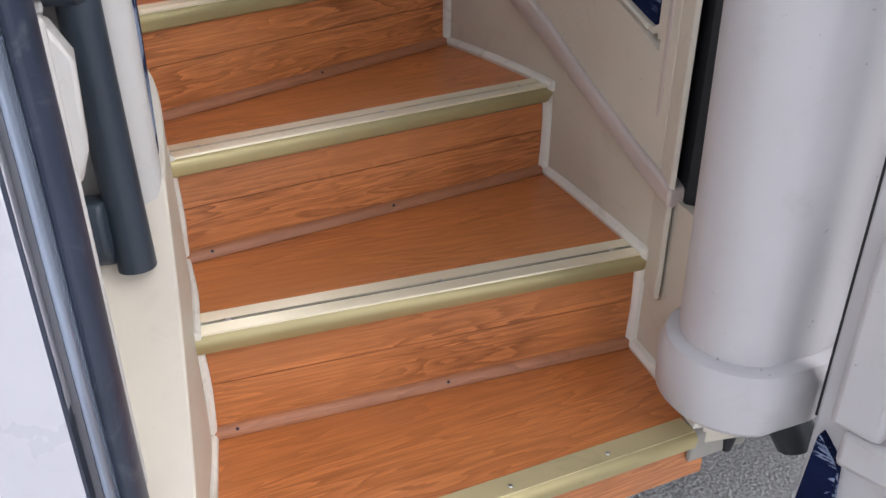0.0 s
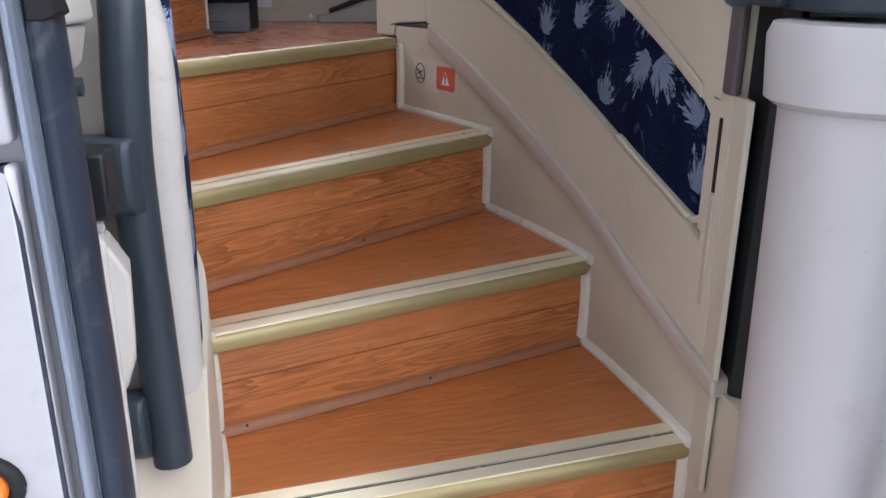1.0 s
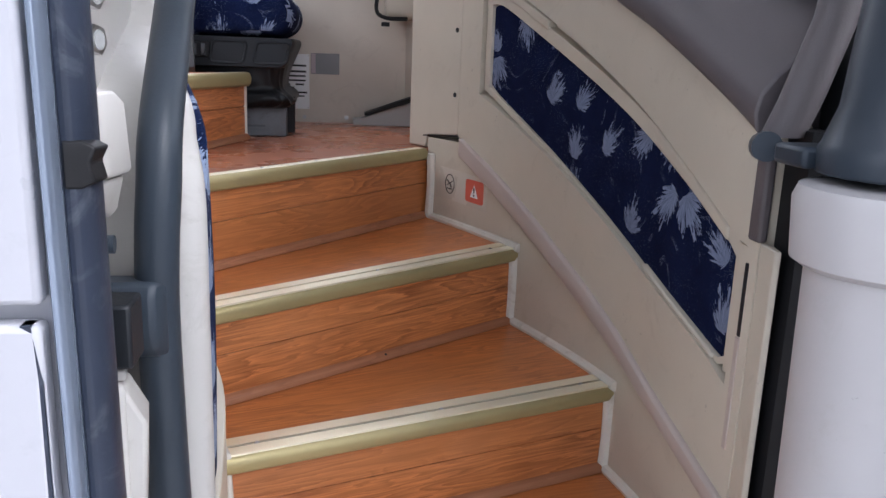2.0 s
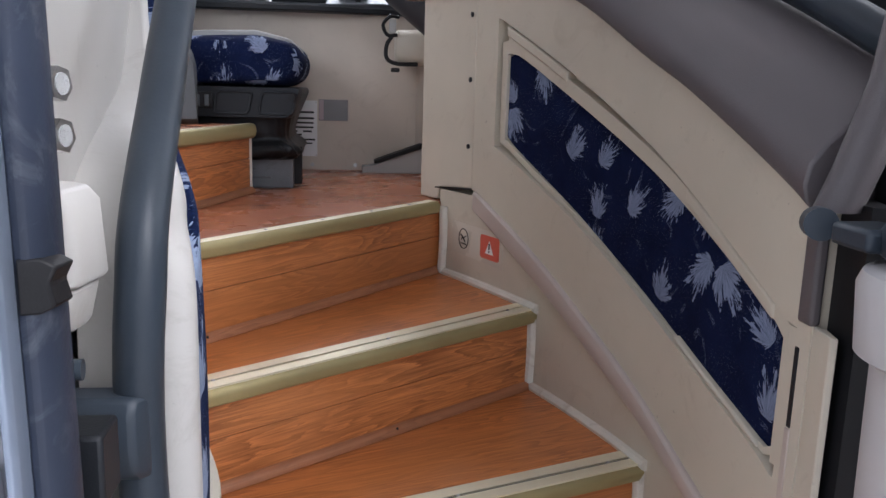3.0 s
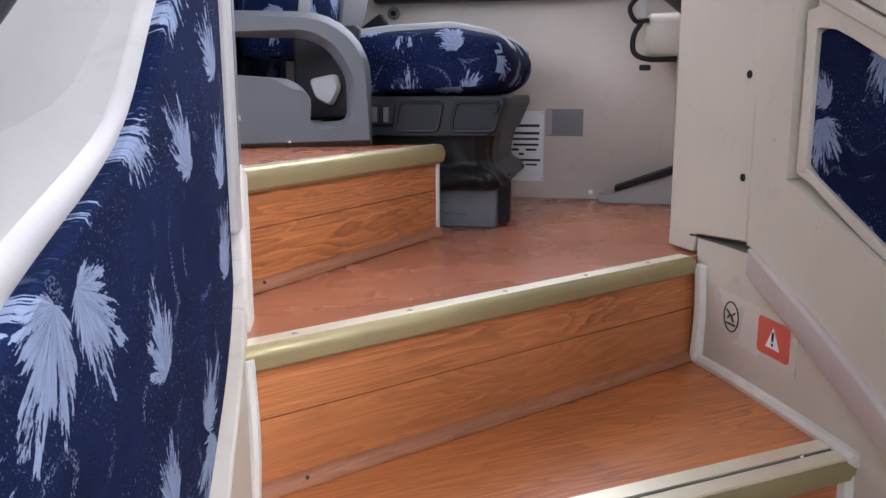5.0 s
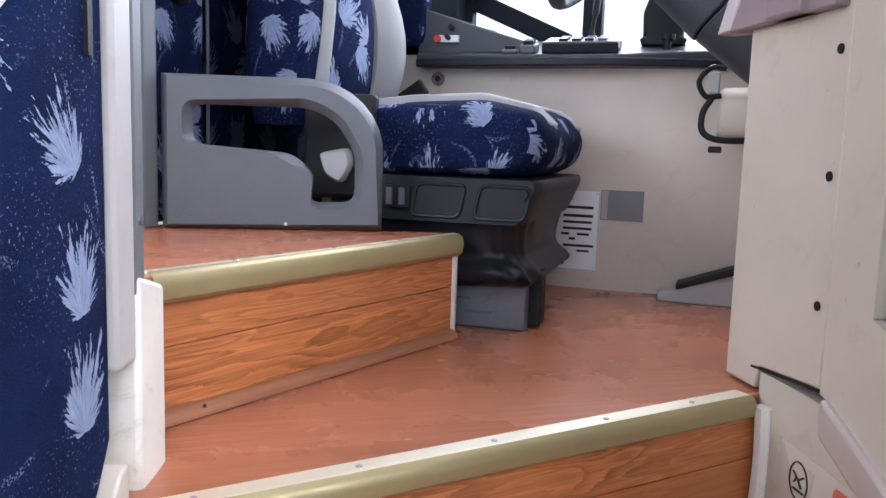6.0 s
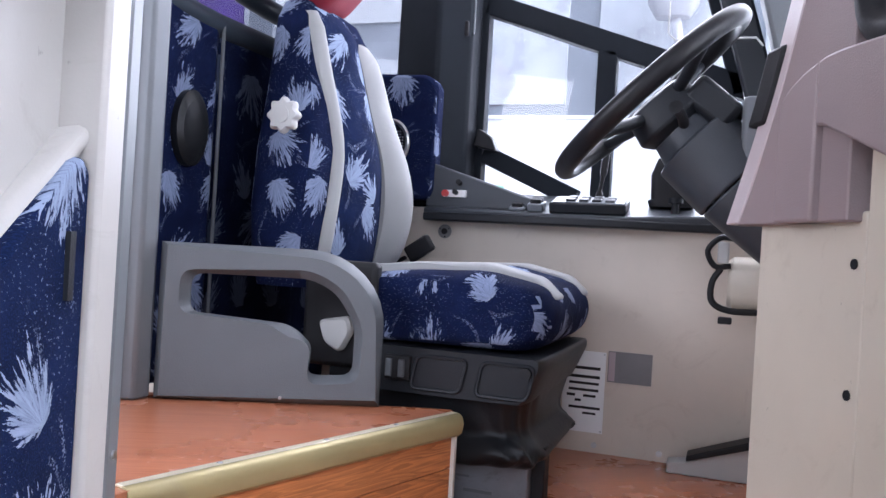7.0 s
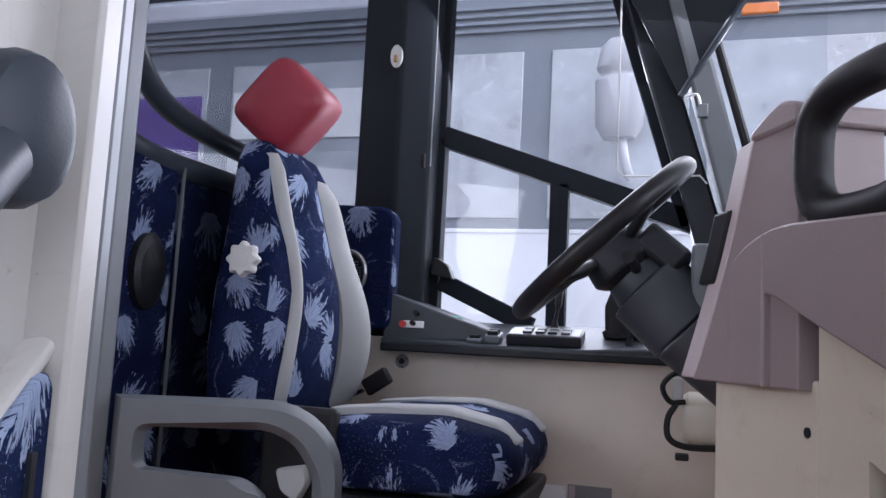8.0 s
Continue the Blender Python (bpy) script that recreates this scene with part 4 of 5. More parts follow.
part("lower_cover", loft([[(x, y, z) for x, y in ((0.020, 0.150), (0.072 - d, 0.160), (0.062 - d, 0.215), (0.020, 0.225))] for z, d in ((0.890, 0.022), (0.925, 0.010), (1.015, 0.006), (1.048, 0.024))]), RIMW, jamb, "pale moulded cover", 0.004)
# rubber lips: a navy bulb, a bright folded lip and a thin dark lip in front of the panel
part("navy_seal", loft([[(x + d, y, z) for x, y in ((0.028, 0.082), (0.038, 0.080), (0.047, 0.088), (0.052, 0.108), (0.050, 0.124), (0.026, 0.122))] for z, d in ((0.25, 0.004), (0.95, 0.003), (1.25, -0.001), (1.70, -0.006), (2.9, -0.006))]), SEAL, jamb, "navy rubber door seal", 0.003)
part("bright_seal", loft([[(x + d, y, z) for x, y in ((0.0165, 0.068), (0.020, 0.062), (0.026, 0.066), (0.030, 0.080), (0.024, 0.10), (0.016, 0.10))] for z, d in ((0.25, 0.004), (0.95, 0.003), (1.25, -0.001), (1.70, -0.006), (2.9, -0.006))]), SEAL_L, jamb, "shiny blue-grey seal lip", 0.003)
part("dark_lip", loft([[(x + d, y, z) for x, y in ((-0.004, 0.064), (0.005, 0.062), (0.005, 0.080), (-0.004, 0.080))] for z, d in ((0.25, 0.004), (1.10, 0.002), (1.15, -0.004))]), SEAL, jamb, "thin dark lip")
part("torn_clip", loft([[(0.030 + x, 0.078 + y, z) for x, y in ((0.0, 0.0), (w, 0.004), (w + 0.004, 0.03), (0.0, 0.03))] for z, w in ((1.262, 0.012), (1.268, 0.024), (1.284, 0.020), (1.296, 0.026), (1.302, 0.014))]), BLACK, jamb, "torn black rubber clip", 0.002)
part("pin", disc((0.028, 0.130, 1.204), (1, 0.08, 0), 0.0085, 0.025, 14), SLATE, jamb, "small dark striker pin")
part("pin_collar", disc((0.030, 0.130, 1.204), (1, 0.08, 0), 0.0125, 0.008, 14), SLATE, jamb, "pin collar")
for z in (1.382, 1.420):
    part("pipe_end", tube([(0.004, 0.158, z), (0.046, 0.146, z)], 0.0135, 6, None, 1.0, False), STEEL, jamb, "chromed hexagonal pipe end")
    part("pipe_bore", disc((0.0458, 0.146, z), (0.96, -0.27, 0), 0.0085, 0.001, 14), PALE, jamb, "pipe bore")
    part("pipe_flange", disc((0.004, 0.158, z), (0.96, -0.27, 0), 0.019, 0.012, 18), STEEL, jamb, "chromed flange")
part("striker", box(0.022, 0.058, 0.150, 0.200, 1.075, 1.140), DARK, jamb, "dark door striker", 0.004)

skin = thing("coach_side", "white painted coach side panels beside the doorway", "coach body", kind="structure")
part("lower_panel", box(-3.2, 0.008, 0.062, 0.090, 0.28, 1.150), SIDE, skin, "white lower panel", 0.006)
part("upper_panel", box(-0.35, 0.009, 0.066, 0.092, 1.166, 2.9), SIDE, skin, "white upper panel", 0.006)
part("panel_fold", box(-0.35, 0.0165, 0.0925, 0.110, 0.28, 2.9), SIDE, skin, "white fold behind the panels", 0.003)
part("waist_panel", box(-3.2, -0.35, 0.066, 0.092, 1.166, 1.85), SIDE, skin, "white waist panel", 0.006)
part("front_panel", box(1.15, 1.75, 0.06, 0.12, 0.30, 1.3), BODY, skin, "white front corner panel", 0.006)
lamp = thing("marker_lamp", "small amber side marker lamp in a dark ring", "marker lamp")
LX, LZ = -0.062, 0.853
part("ring", tube([(LX + 0.030 * math.cos(a), 0.060, LZ + 0.027 * math.sin(a)) for a in np.linspace(0, 2 * math.pi, 24, endpoint=False)], 0.0075, 8, None, 1.0, False, True), BLACK, lamp, "dark rubber ring")
part("lens", disc((LX, 0.063, LZ), (0, -1, 0), 0.026, 0.012, 24, None, 0.020), AMBER, lamp, "amber lens")

# ---------------------------------------------------------------- driver's place: floor side wall, console
cab = thing("wall_left", "ivory moulded side wall of the driver's place", "wall", kind="structure")
part("wall_skin", box(-3.2, 1.10, 2.45, 2.62, 1.0, 1.70), IVORY, cab, "ivory side lining", 0.004)
part("wall_front_fold", prism([(0.62, 1.95), (0.66, 1.95), (0.66, 2.46), (0.50, 2.452)], 1.122, 1.70), IVORY, cab, "ivory fold in front of the pedals")
console = thing("side_console", "dark grey window-sill console with switches", "console")
tilt = Matrix.Translation((0, 2.375, 1.690)) @ Matrix.Rotation(radians(15), 4, "X")
part("top_board", prism([(-0.325, 0.020), (-0.20, 0.020), (-0.07, 0.0), (0.18, -0.003), (0.28, 0.025), (0.42, 0.045), (0.70, 0.045), (0.70, 0.235), (-0.325, 0.235)], -0.022, 0.0, None, tilt), DARKC, console, "", 0.005)
part("rear_rise", side_prism([(-0.325, 1.695), (-0.20, 1.695), (-0.03, 1.70), (-0.03, 1.722), (-0.20, 1.775), (-0.325, 1.815)], 2.41, 2.60), DARKC, console, "raised rear end", 0.005)
part("front_lip", prism([(-0.325, 2.393), (-0.20, 2.393), (-0.07, 2.373), (0.18, 2.370), (0.28, 2.398), (0.42, 2.418), (0.70, 2.418), (0.70, 2.45), (-0.325, 2.45)], 1.664, 1.684), DARK, console, "dark front lip", 0.004)
key_pad = part("key_pad", prism([(0.002, 0.012), (0.183, 0.012), (0.183, 0.095), (0.002, 0.095)], 0.0, 0.026, None, tilt), DARK, console, "raised key pad", 0.004)
part("pad_face", prism([(0.008, 0.018), (0.177, 0.018), (0.177, 0.089), (0.008, 0.089)], 0.026, 0.0275, None, tilt), POST, key_pad, "grey pad face")
for i in range(4):
    for j in range(2):
        part("key", box(0.040 + 0.031 * i, 0.062 + 0.031 * i, 0.028 + 0.028 * j, 0.050 + 0.028 * j, 0.027, 0.033, None, tilt), DARK if i < 3 else GREY, key_pad, "small square key", 0.002)
for i, x in enumerate((-0.032, -0.078)):
    switches = part("switch_block", box(x - 0.021, x + 0.018, 0.016, 0.060, 0.0, 0.010 if i else 0.020, None, tilt), POST, console, "grey switch block", 0.003)
    for j in range(2 - i):
        part("rocker_switch", box(x - 0.014, x + 0.012, 0.022 + 0.02 * j, 0.036 + 0.02 * j, 0.008, 0.018 if i else 0.030, None, tilt), BLACK, switches, "black rocker switch", 0.002)
part("green_button", disc((-0.145, 2.44, 1.735), (0, -0.3, 1), 0.018, 0.022, 16), surface("green_cap", (0.08, 0.30, 0.22), 0.3), console, "small green button")
part("button_bar", box(-0.275, -0.215, 2.400, 2.412, 1.724, 1.742), PAPER, console, "white label bar", 0.002)
part("red_button", disc((-0.268, 2.402, 1.733), (0, -1, 0), 0.009, 0.010, 14), surface("red_cap", (0.5, 0.03, 0.03), 0.3), console, "red button")
part("black_knob", disc((-0.240, 2.402, 1.735), (0, -1, 0.1), 0.006, 0.018, 12), BLACK, console, "black knob")
part("peg", disc((-0.235, 2.408, 1.760), (0, -1, 0.2), 0.007, 0.012, 12), BLACK, console, "small peg")
part("lever", tube([(0.105, 2.48, 1.71), (0.105, 2.48, 1.75), (0.112, 2.48, 1.80), (0.118, 2.48, 1.86)], [0.004, 0.005, 0.009, 0.009], 10), BLACK, console, "thin lever")
part("lever_boot", disc((0.105, 2.48, 1.715), (0, 0, 1), 0.018, 0.045, 14, None, 0.006), BLACK, console, "rubber boot")
part("knob", disc((0.29, 2.44, 1.706), (0, 0, 1), 0.009, 0.026, 14), DARK, console, "knob stem")
part("knob", disc((0.29, 2.44, 1.730), (0, 0, 1), 0.017, 0.012, 16), DARK, console, "round knob")
part("sill_pocket", loft([[(0.275 + w * px, 2.50 + 0.030 * py, z) for px, py in oval(0, 0, 1, 1, 20, 4.0)] for z, w in ((1.722, 0.050), (1.738, 0.056), (1.742, 0.048), (1.80, 0.050), (1.842, 0.034))]), BLACK, console, "black moulded pocket", 0.003)
lock = thing("wall_lock", "round steel lock set in the ivory wall", "lock")
lock_plate = part("plate", disc((-0.281, 2.449, 1.638), (0, -1, 0), 0.018, 0.004, 20), SILVER, lock, "round plate")
part("barrel", disc((-0.281, 2.445, 1.638), (0, -1, 0), 0.008, 0.004, 14), BLACK, lock_plate, "dark key barrel")
for a in (0.6, 2.7, 4.8):
    part("screw", disc((-0.281 + 0.0135 * math.cos(a), 2.446, 1.638 + 0.0135 * math.sin(a)), (0, -1, 0), 0.0022, 0.002, 8), INK, lock)
notice = thing("notice_plate", "white printed notice plate riveted to the side wall", "notice")
card = part("card", box(0.049, 0.150, 2.4465, 2.4492, 1.170, 1.366), PAPER, notice, "white card")
for z, x0, x1, h in ((1.345, 0.058, 0.085, 0.005), (1.325, 0.068, 0.138, 0.007), (1.304, 0.064, 0.138, 0.007), (1.288, 0.064, 0.136, 0.006), (1.272, 0.064, 0.136, 0.006), (1.258, 0.060, 0.080, 0.006), (1.258, 0.100, 0.130, 0.006), (1.246, 0.080, 0.095, 0.006), (1.229, 0.066, 0.142, 0.006), (1.216, 0.100, 0.132, 0.005), (1.185, 0.060, 0.070, 0.010)):
    part("text_bar", box(x0, x1, 2.4455, 2.4468, z - h / 2, z + h / 2), INK, card, "black print bar")
for x, z in ((0.053, 1.361), (0.146, 1.361), (0.053, 1.175), (0.146, 1.175)):
    part("rivet", disc((x, 2.4466, z), (0, -1, 0), 0.0025, 0.0015, 8), STEEL, notice)
badge = thing("foil_plate", "small square silver foil plate on the side wall", "plate")
part("foil", box(0.155, 0.258, 2.4468, 2.4493, 1.297, 1.371), SILVER, badge)
part("print_edge", box(0.157, 0.172, 2.4460, 2.4470, 1.300, 1.369), surface("pinkish_print", (0.45, 0.36, 0.38), 0.4), badge, "pale printed edge")
for x in (0.132, 0.285):
    tagged(part("wall_screw", disc((x, 2.449, 1.141), (0, -1, 0), 0.007, 0.004, 14), STEEL), "steel dome screw at the foot of the wall", "screw", "foot screws")
pedal = thing("pedal_ramp", "white wedge under a black accelerator pedal", "pedal")
part("wedge", side_prism([(0.308, 1.122), (0.56, 1.122), (0.56, 1.235), (0.345, 1.150), (0.308, 1.145)], 2.36, 2.42), KNOB, pedal, "white wedge", 0.003)
part("tread_plate", side_prism([(0.350, 1.156), (0.56, 1.225), (0.56, 1.245), (0.350, 1.168)], 2.345, 2.41), BLACK, pedal, "black pedal plate", 0.003)

# cable clip and hose by the dash
wires = thing("cable_loom", "black cable loop and grey pipe under the dash", "cable")
part("loop_cable", tube([(0.425, 2.30, 1.650), (0.395, 2.29, 1.650), (0.372, 2.29, 1.622), (0.388, 2.29, 1.590), (0.420, 2.29, 1.592)], 0.006, 8), BLACK, wires, "black cable loop")
part("lower_cable", tube([(0.400, 2.29, 1.585), (0.384, 2.29, 1.555), (0.386, 2.29, 1.515), (0.42, 2.29, 1.498), (0.49, 2.30, 1.498)], 0.007, 8), BLACK, wires, "black cable")
part("connector", box(0.392, 0.415, 2.28, 2.30, 1.596, 1.642), KNOB, wires, "pale connector", 0.003)
part("pipe", loft([[(x, 2.345 + q * g, 1.555 + r * g) for q, r in oval(0, 0, 0.055, 0.060, 20, 3.0)] for x, g in ((0.415, 0.80), (0.425, 0.95), (0.50, 1.0), (0.60, 1.0))]), CREAM, wires, "cream moulded boss")
part("clip", box(0.400, 0.428, 2.27, 2.30, 1.470, 1.484), BLACK, wires, "black clip", 0.003)

# ---------------------------------------------------------------- driver's seat
seat = thing("driver_chair", "navy leaf-print driver's seat with grey bolsters on black suspension base", "driver seat")
Y0, Y1 = 1.850, 2.320
YC = (Y0 + Y1) / 2


def loaf(profile, y0, y1, inset, bm=None, n=10):
    """Rounded slab: a side profile of (x, z) drawn in at both ends."""
    cx = sum(p[0] for p in profile) / len(profile)
    cz = sum(p[1] for p in profile) / len(profile)
    rings = []
    for k in range(n + 1):
        s = -math.cos(math.pi * k / n)
        y = (y0 + y1) / 2 + (y1 - y0) / 2 * s
        g = inset * (1 - math.sqrt(max(0.0, 1 - abs(s) ** 6)))
        ring = []
        for x, z in profile:
            v = Vector((x - cx, z - cz))
            q = v * max(0.0, 1 - g / max(v.length, 1e-6))
            ring.append((cx + q.x, y, cz + q.y))
        rings.append(ring)
    return loft(rings, bm)


part("base_box", box(-0.20, 0.100, 1.905, 1.935, 1.122, 1.245), PLATE, seat, "scuffed grey base shield", 0.004)
part("base_frame", box(-0.20, 0.050, 1.94, 2.26, 1.122, 1.245), DARK, seat, "dark base frame", 0.004)
for x0, x1, z0, z1 in ((-0.02, 0.035, 1.150, 1.156), (-0.06, -0.01, 1.176, 1.180)):
    part("scuff", box(x0, x1, 1.9035, 1.906, z0, z1), GREY, seat, "pale scuff")
part("slide_rail", box(0.085, 0.122, 1.94, 1.98, 1.130, 1.24), BLACK, seat, "black slide rail", 0.003)
rings = []
skirt_x = curve_of([(1.205, 0.070), (1.212, 0.104), (1.228, 0.122), (1.246, 0.112), (1.264, 0.092), (1.285, 0.090), (1.31, 0.096), (1.335, 0.104)])
skirt_y = curve_of([(1.205, 1.885), (1.212, 1.862), (1.228, 1.850), (1.246, 1.856), (1.264, 1.874), (1.285, 1.872), (1.31, 1.868), (1.335, 1.862)])
for z in np.linspace(1.205, 1.335, 30):
    fx, ny, ring = skirt_x(z), skirt_y(z), []
    fat = math.exp(-((z - 1.232) / 0.022) ** 2)
    for k in range(120):
        a = 2 * math.pi * k / 120
        c, q = math.cos(a), math.sin(a)
        rx, ry = (fx + 0.26) / 2, (2.28 - ny) / 2
        wob = 1 + fat * (0.016 * math.sin(11 * a + 120 * z) + 0.012 * abs(math.sin(17 * a - 170 * z + 1.0))) + (1 - fat) * 0.008 * math.sin(17 * a + 60 * z)
        sag = fat * (0.006 * math.sin(5 * a + 0.7) + 0.003 * math.sin(13 * a))
        ring.append(((fx - 0.26) / 2 + rx * wob * math.copysign(abs(c) ** 0.28, c), (2.28 + ny) / 2 + ry * wob * math.copysign(abs(q) ** 0.28, q), z + sag))
    rings.append(ring)
part("bellows", loft(rings), VINYL, seat, "creased black vinyl bellows sagging over the base")
part("pan", loaf(rounded([(-0.29, 1.325), (0.100, 1.325), (0.130, 1.395), (0.128, 1.412), (-0.29, 1.412)], 0.012), 1.848, 2.322, 0.010), DARK, seat, "dark plastic seat pan")
for x0, x1 in ((-0.115, -0.008), (0.008, 0.115)):
    prof = rounded([(x0, 1.338), (x1 - 0.012, 1.338), (x1, 1.398), (x0 + 0.012, 1.398)], 0.014)
    part("pan_recess", tube([(x, 1.8465, z) for x, z in prof], 0.0035, 6, None, 1.0, False, True), DARK, seat, "moulded outline")
part("lever", disc((0.100, 1.846, 1.386), (0, -1, 0), 0.010, 0.010, 14), BLACK, seat, "round adjuster")
rockers = part("switch_block", box(-0.165, -0.115, 1.838, 1.85, 1.350, 1.395), BLACK, seat, "black rocker block", 0.003)
for x in (-0.155, -0.130):
    part("rocker", box(x - 0.006, x + 0.006, 1.833, 1.84, 1.356, 1.388), GREY, rockers, "grey rocker", 0.002)
cush = rounded([(-0.32, 1.412), (0.085, 1.412), (0.128, 1.440), (0.140, 1.488), (0.112, 1.536), (0.00, 1.560), (-0.15, 1.552), (-0.32, 1.53)], 0.030)
part("cushion", loaf(cush, Y0, Y1, 0.045, None, 16), CLOTH, seat, "navy leaf-print cushion")
top = rounded([(-0.25, 1.535), (0.075, 1.525), (0.116, 1.500), (0.129, 1.514), (0.090, 1.550), (-0.01, 1.572), (-0.15, 1.566), (-0.25, 1.555)], 0.012)
part("cushion_bolster", loaf(top, Y0 + 0.080, Y0 + 0.170, 0.012), PALE, seat, "pale grey bolster")
part("cushion_bolster", loaf(top, Y1 - 0.120, Y1 - 0.030, 0.012), PALE, seat, "pale grey bolster")
part("cushion_insert", loaf([(x, z - 0.006) for x, z in top], Y0 + 0.165, Y1 - 0.115, 0.008), CLOTH_BLUE, seat, "blue leaf-print insert")


def back_ring(z, x_rear, x_front, half, lift=0.0):
    ring = []
    for px, py in oval(0, 0, 1, 1, 40, 5.0):
        ring.append(((x_rear + x_front) / 2 + px * (x_front - x_rear) / 2 + lift, YC + py * half, z))
    return ring


BACK = [(1.50, -0.495, -0.358, 0.205), (1.56, -0.500, -0.352, 0.226), (1.66, -0.505, -0.344, 0.232), (1.78, -0.510, -0.346, 0.212), (1.90, -0.512, -0.376, 0.176),
        (2.00, -0.515, -0.400, 0.154), (2.06, -0.515, -0.414, 0.140), (2.095, -0.508, -0.432, 0.122), (2.110, -0.492, -0.455, 0.095)]
part("backrest", loft([back_ring(*b) for b in BACK]), CLOTH, seat, "navy leaf-print backrest shell")
rear_of, front_of, half_of = (curve_of([(b[0], b[i]) for b in BACK]) for i in (1, 2, 3))


def back_pad(f0, f1, depth, z0, z1, n=16):
    """A padded strip on the front of the backrest between two shares of its half width."""
    rings = []
    for k in range(n + 1):
        z = z0 + (z1 - z0) * k / n
        e = math.sqrt(max(0.02, 1 - abs(2 * k / n - 1) ** 8))
        x, h = front_of(z), half_of(z)
        g0, g1 = (f(z) if callable(f) else f for f in (f0, f1))
        a, b = YC + g0 * h, YC + g1 * h
        fat = depth * e * (1.0 + 0.7 * math.exp(-((z - 1.68) / 0.12) ** 2) * (g0 + g1 > 1.0))
        ring = []
        for s in np.linspace(0, 1, 9):
            ring.append((x - 0.012 + (fat + 0.012) * math.sin(math.pi * (0.12 + 0.76 * s)), a + (b - a) * s, z))
        ring += [(x - 0.022, b, z), (x - 0.022, a, z)]
        rings.append(ring)
    return loft(rings)


seam_out = curve_of([(1.50, -0.80), (1.62, -0.73), (1.75, -0.68), (1.86, -0.74), (1.95, -0.90), (2.09, -0.985)])
seam_in = curve_of([(1.50, -0.60), (1.62, -0.56), (1.75, -0.53), (1.86, -0.55), (1.95, -0.64), (2.05, -0.78), (2.09, -0.90)])
part("back_insert", back_pad(seam_in, 0.40, 0.020, 1.53, 2.085), CLOTH_BLUE, seat, "blue leaf-print insert")
part("back_bolster", back_pad(seam_out, seam_in, 0.014, 1.53, 2.07), PALE, seat, "pale grey side piping strip")
part("back_bolster", back_pad(0.38, 0.95, 0.030, 1.53, 2.05), PALE, seat, "pale grey side bolster")
knob_bm = bmesh.new()
rings = []
for d, g in ((0.0, 0.9), (0.006, 1.0), (0.016, 1.0), (0.021, 0.86)):
    rings.append([(-0.398 + g * (0.032 + 0.0035 * math.cos(8 * a)) * math.cos(a), 1.846 - d - 0.008, 1.830 + g * (0.032 + 0.0035 * math.cos(8 * a)) * math.sin(a)) for a in np.linspace(0, 2 * math.pi, 64, endpoint=False)])
loft(rings, knob_bm)
tilt_knob = part("tilt_knob", knob_bm, KNOB, seat, "pale scalloped adjuster knob")
part("hub", disc((-0.398, 1.818, 1.830), (0, -1, 0), 0.016, 0.003, 20), KNOB, tilt_knob)
part("recliner_cover", loft([[(-0.262 + x * g, y, 1.425 + z * g) for x, z in rounded([(-0.036, 0.022), (0.026, 0.034), (0.034, 0.004), (0.012, -0.036), (-0.022, -0.018)], 0.012, 4)] for y, g in ((1.845, 1.0), (1.826, 1.0), (1.820, 0.85))]), KNOB, seat, "pale rounded recliner cover")
part("recliner_body", box(-0.34, -0.19, 1.838, 1.87, 1.36, 1.56), BLACK, seat, "black recliner bracket", 0.01)
part("buckle_stalk", tube([(-0.42, 2.30, 1.50), (-0.38, 2.31, 1.54), (-0.33, 2.31, 1.566)], 0.010, 8, None, 0.5), BLACK, seat, "belt stalk")
part("buckle", box(-0.03, 0.04, -0.012, 0.012, -0.020, 0.022, None, pose(-0.298, 2.31, 1.586, 0, -34, 0)), BLACK, seat, "black belt buckle", 0.006)
head = thing("headrest", "red leatherette headrest cushion tilted on the driver's seat", "headrest")
hm = pose(-0.455, 2.075, 2.200, 14, 40, 24)
rings = []
for k in range(13):
    s = -math.cos(math.pi * k / 12)
    g = max(0.002, (1 - abs(s) ** 5)) ** (1 / 5)
    rings.append([hm @ Vector((px * 0.082 * g, s * 0.128, pz * 0.092 * g)) for px, pz in oval(0, 0, 1, 1, 36, 5.0)])
part("pad", loft(rings), RED, head, "red padded cushion")
part("stalk", tube([(-0.45, 2.075, 2.09), (-0.452, 2.075, 2.16)], 0.010, 10), BLACK, head, "dark stalk")

# ---------------------------------------------------------------- grey half barrier and posts
bar_dir = Vector((0.344, 0.163, 0)).normalized()
bm_m = Matrix(((bar_dir.x, 0, -bar_dir.y, -0.146), (bar_dir.y, 0, bar_dir.x, 1.783), (0, 1, 0, 0), (0, 0, 0, 1)))
barrier = thing("driver_barrier", "grey moulded half barrier with hand opening", "barrier")
outer = [(-0.385, 1.31), (0.0, 1.31), (0.0, 1.452)] + [(-0.135 + 0.135 * math.cos(a), 1.450 + 0.128 * math.sin(a)) for a in np.linspace(0.15, math.pi / 2, 8)] + [(-0.385, 1.578)]
hole = rounded([(-0.333, 1.527), (-0.333, 1.459), (-0.165, 1.447), (-0.132, 1.425), (-0.132, 1.360), (-0.050, 1.362), (-0.050, 1.450), (-0.085, 1.505), (-0.130, 1.527)], 0.022, 4)
hole = list(reversed(hole))


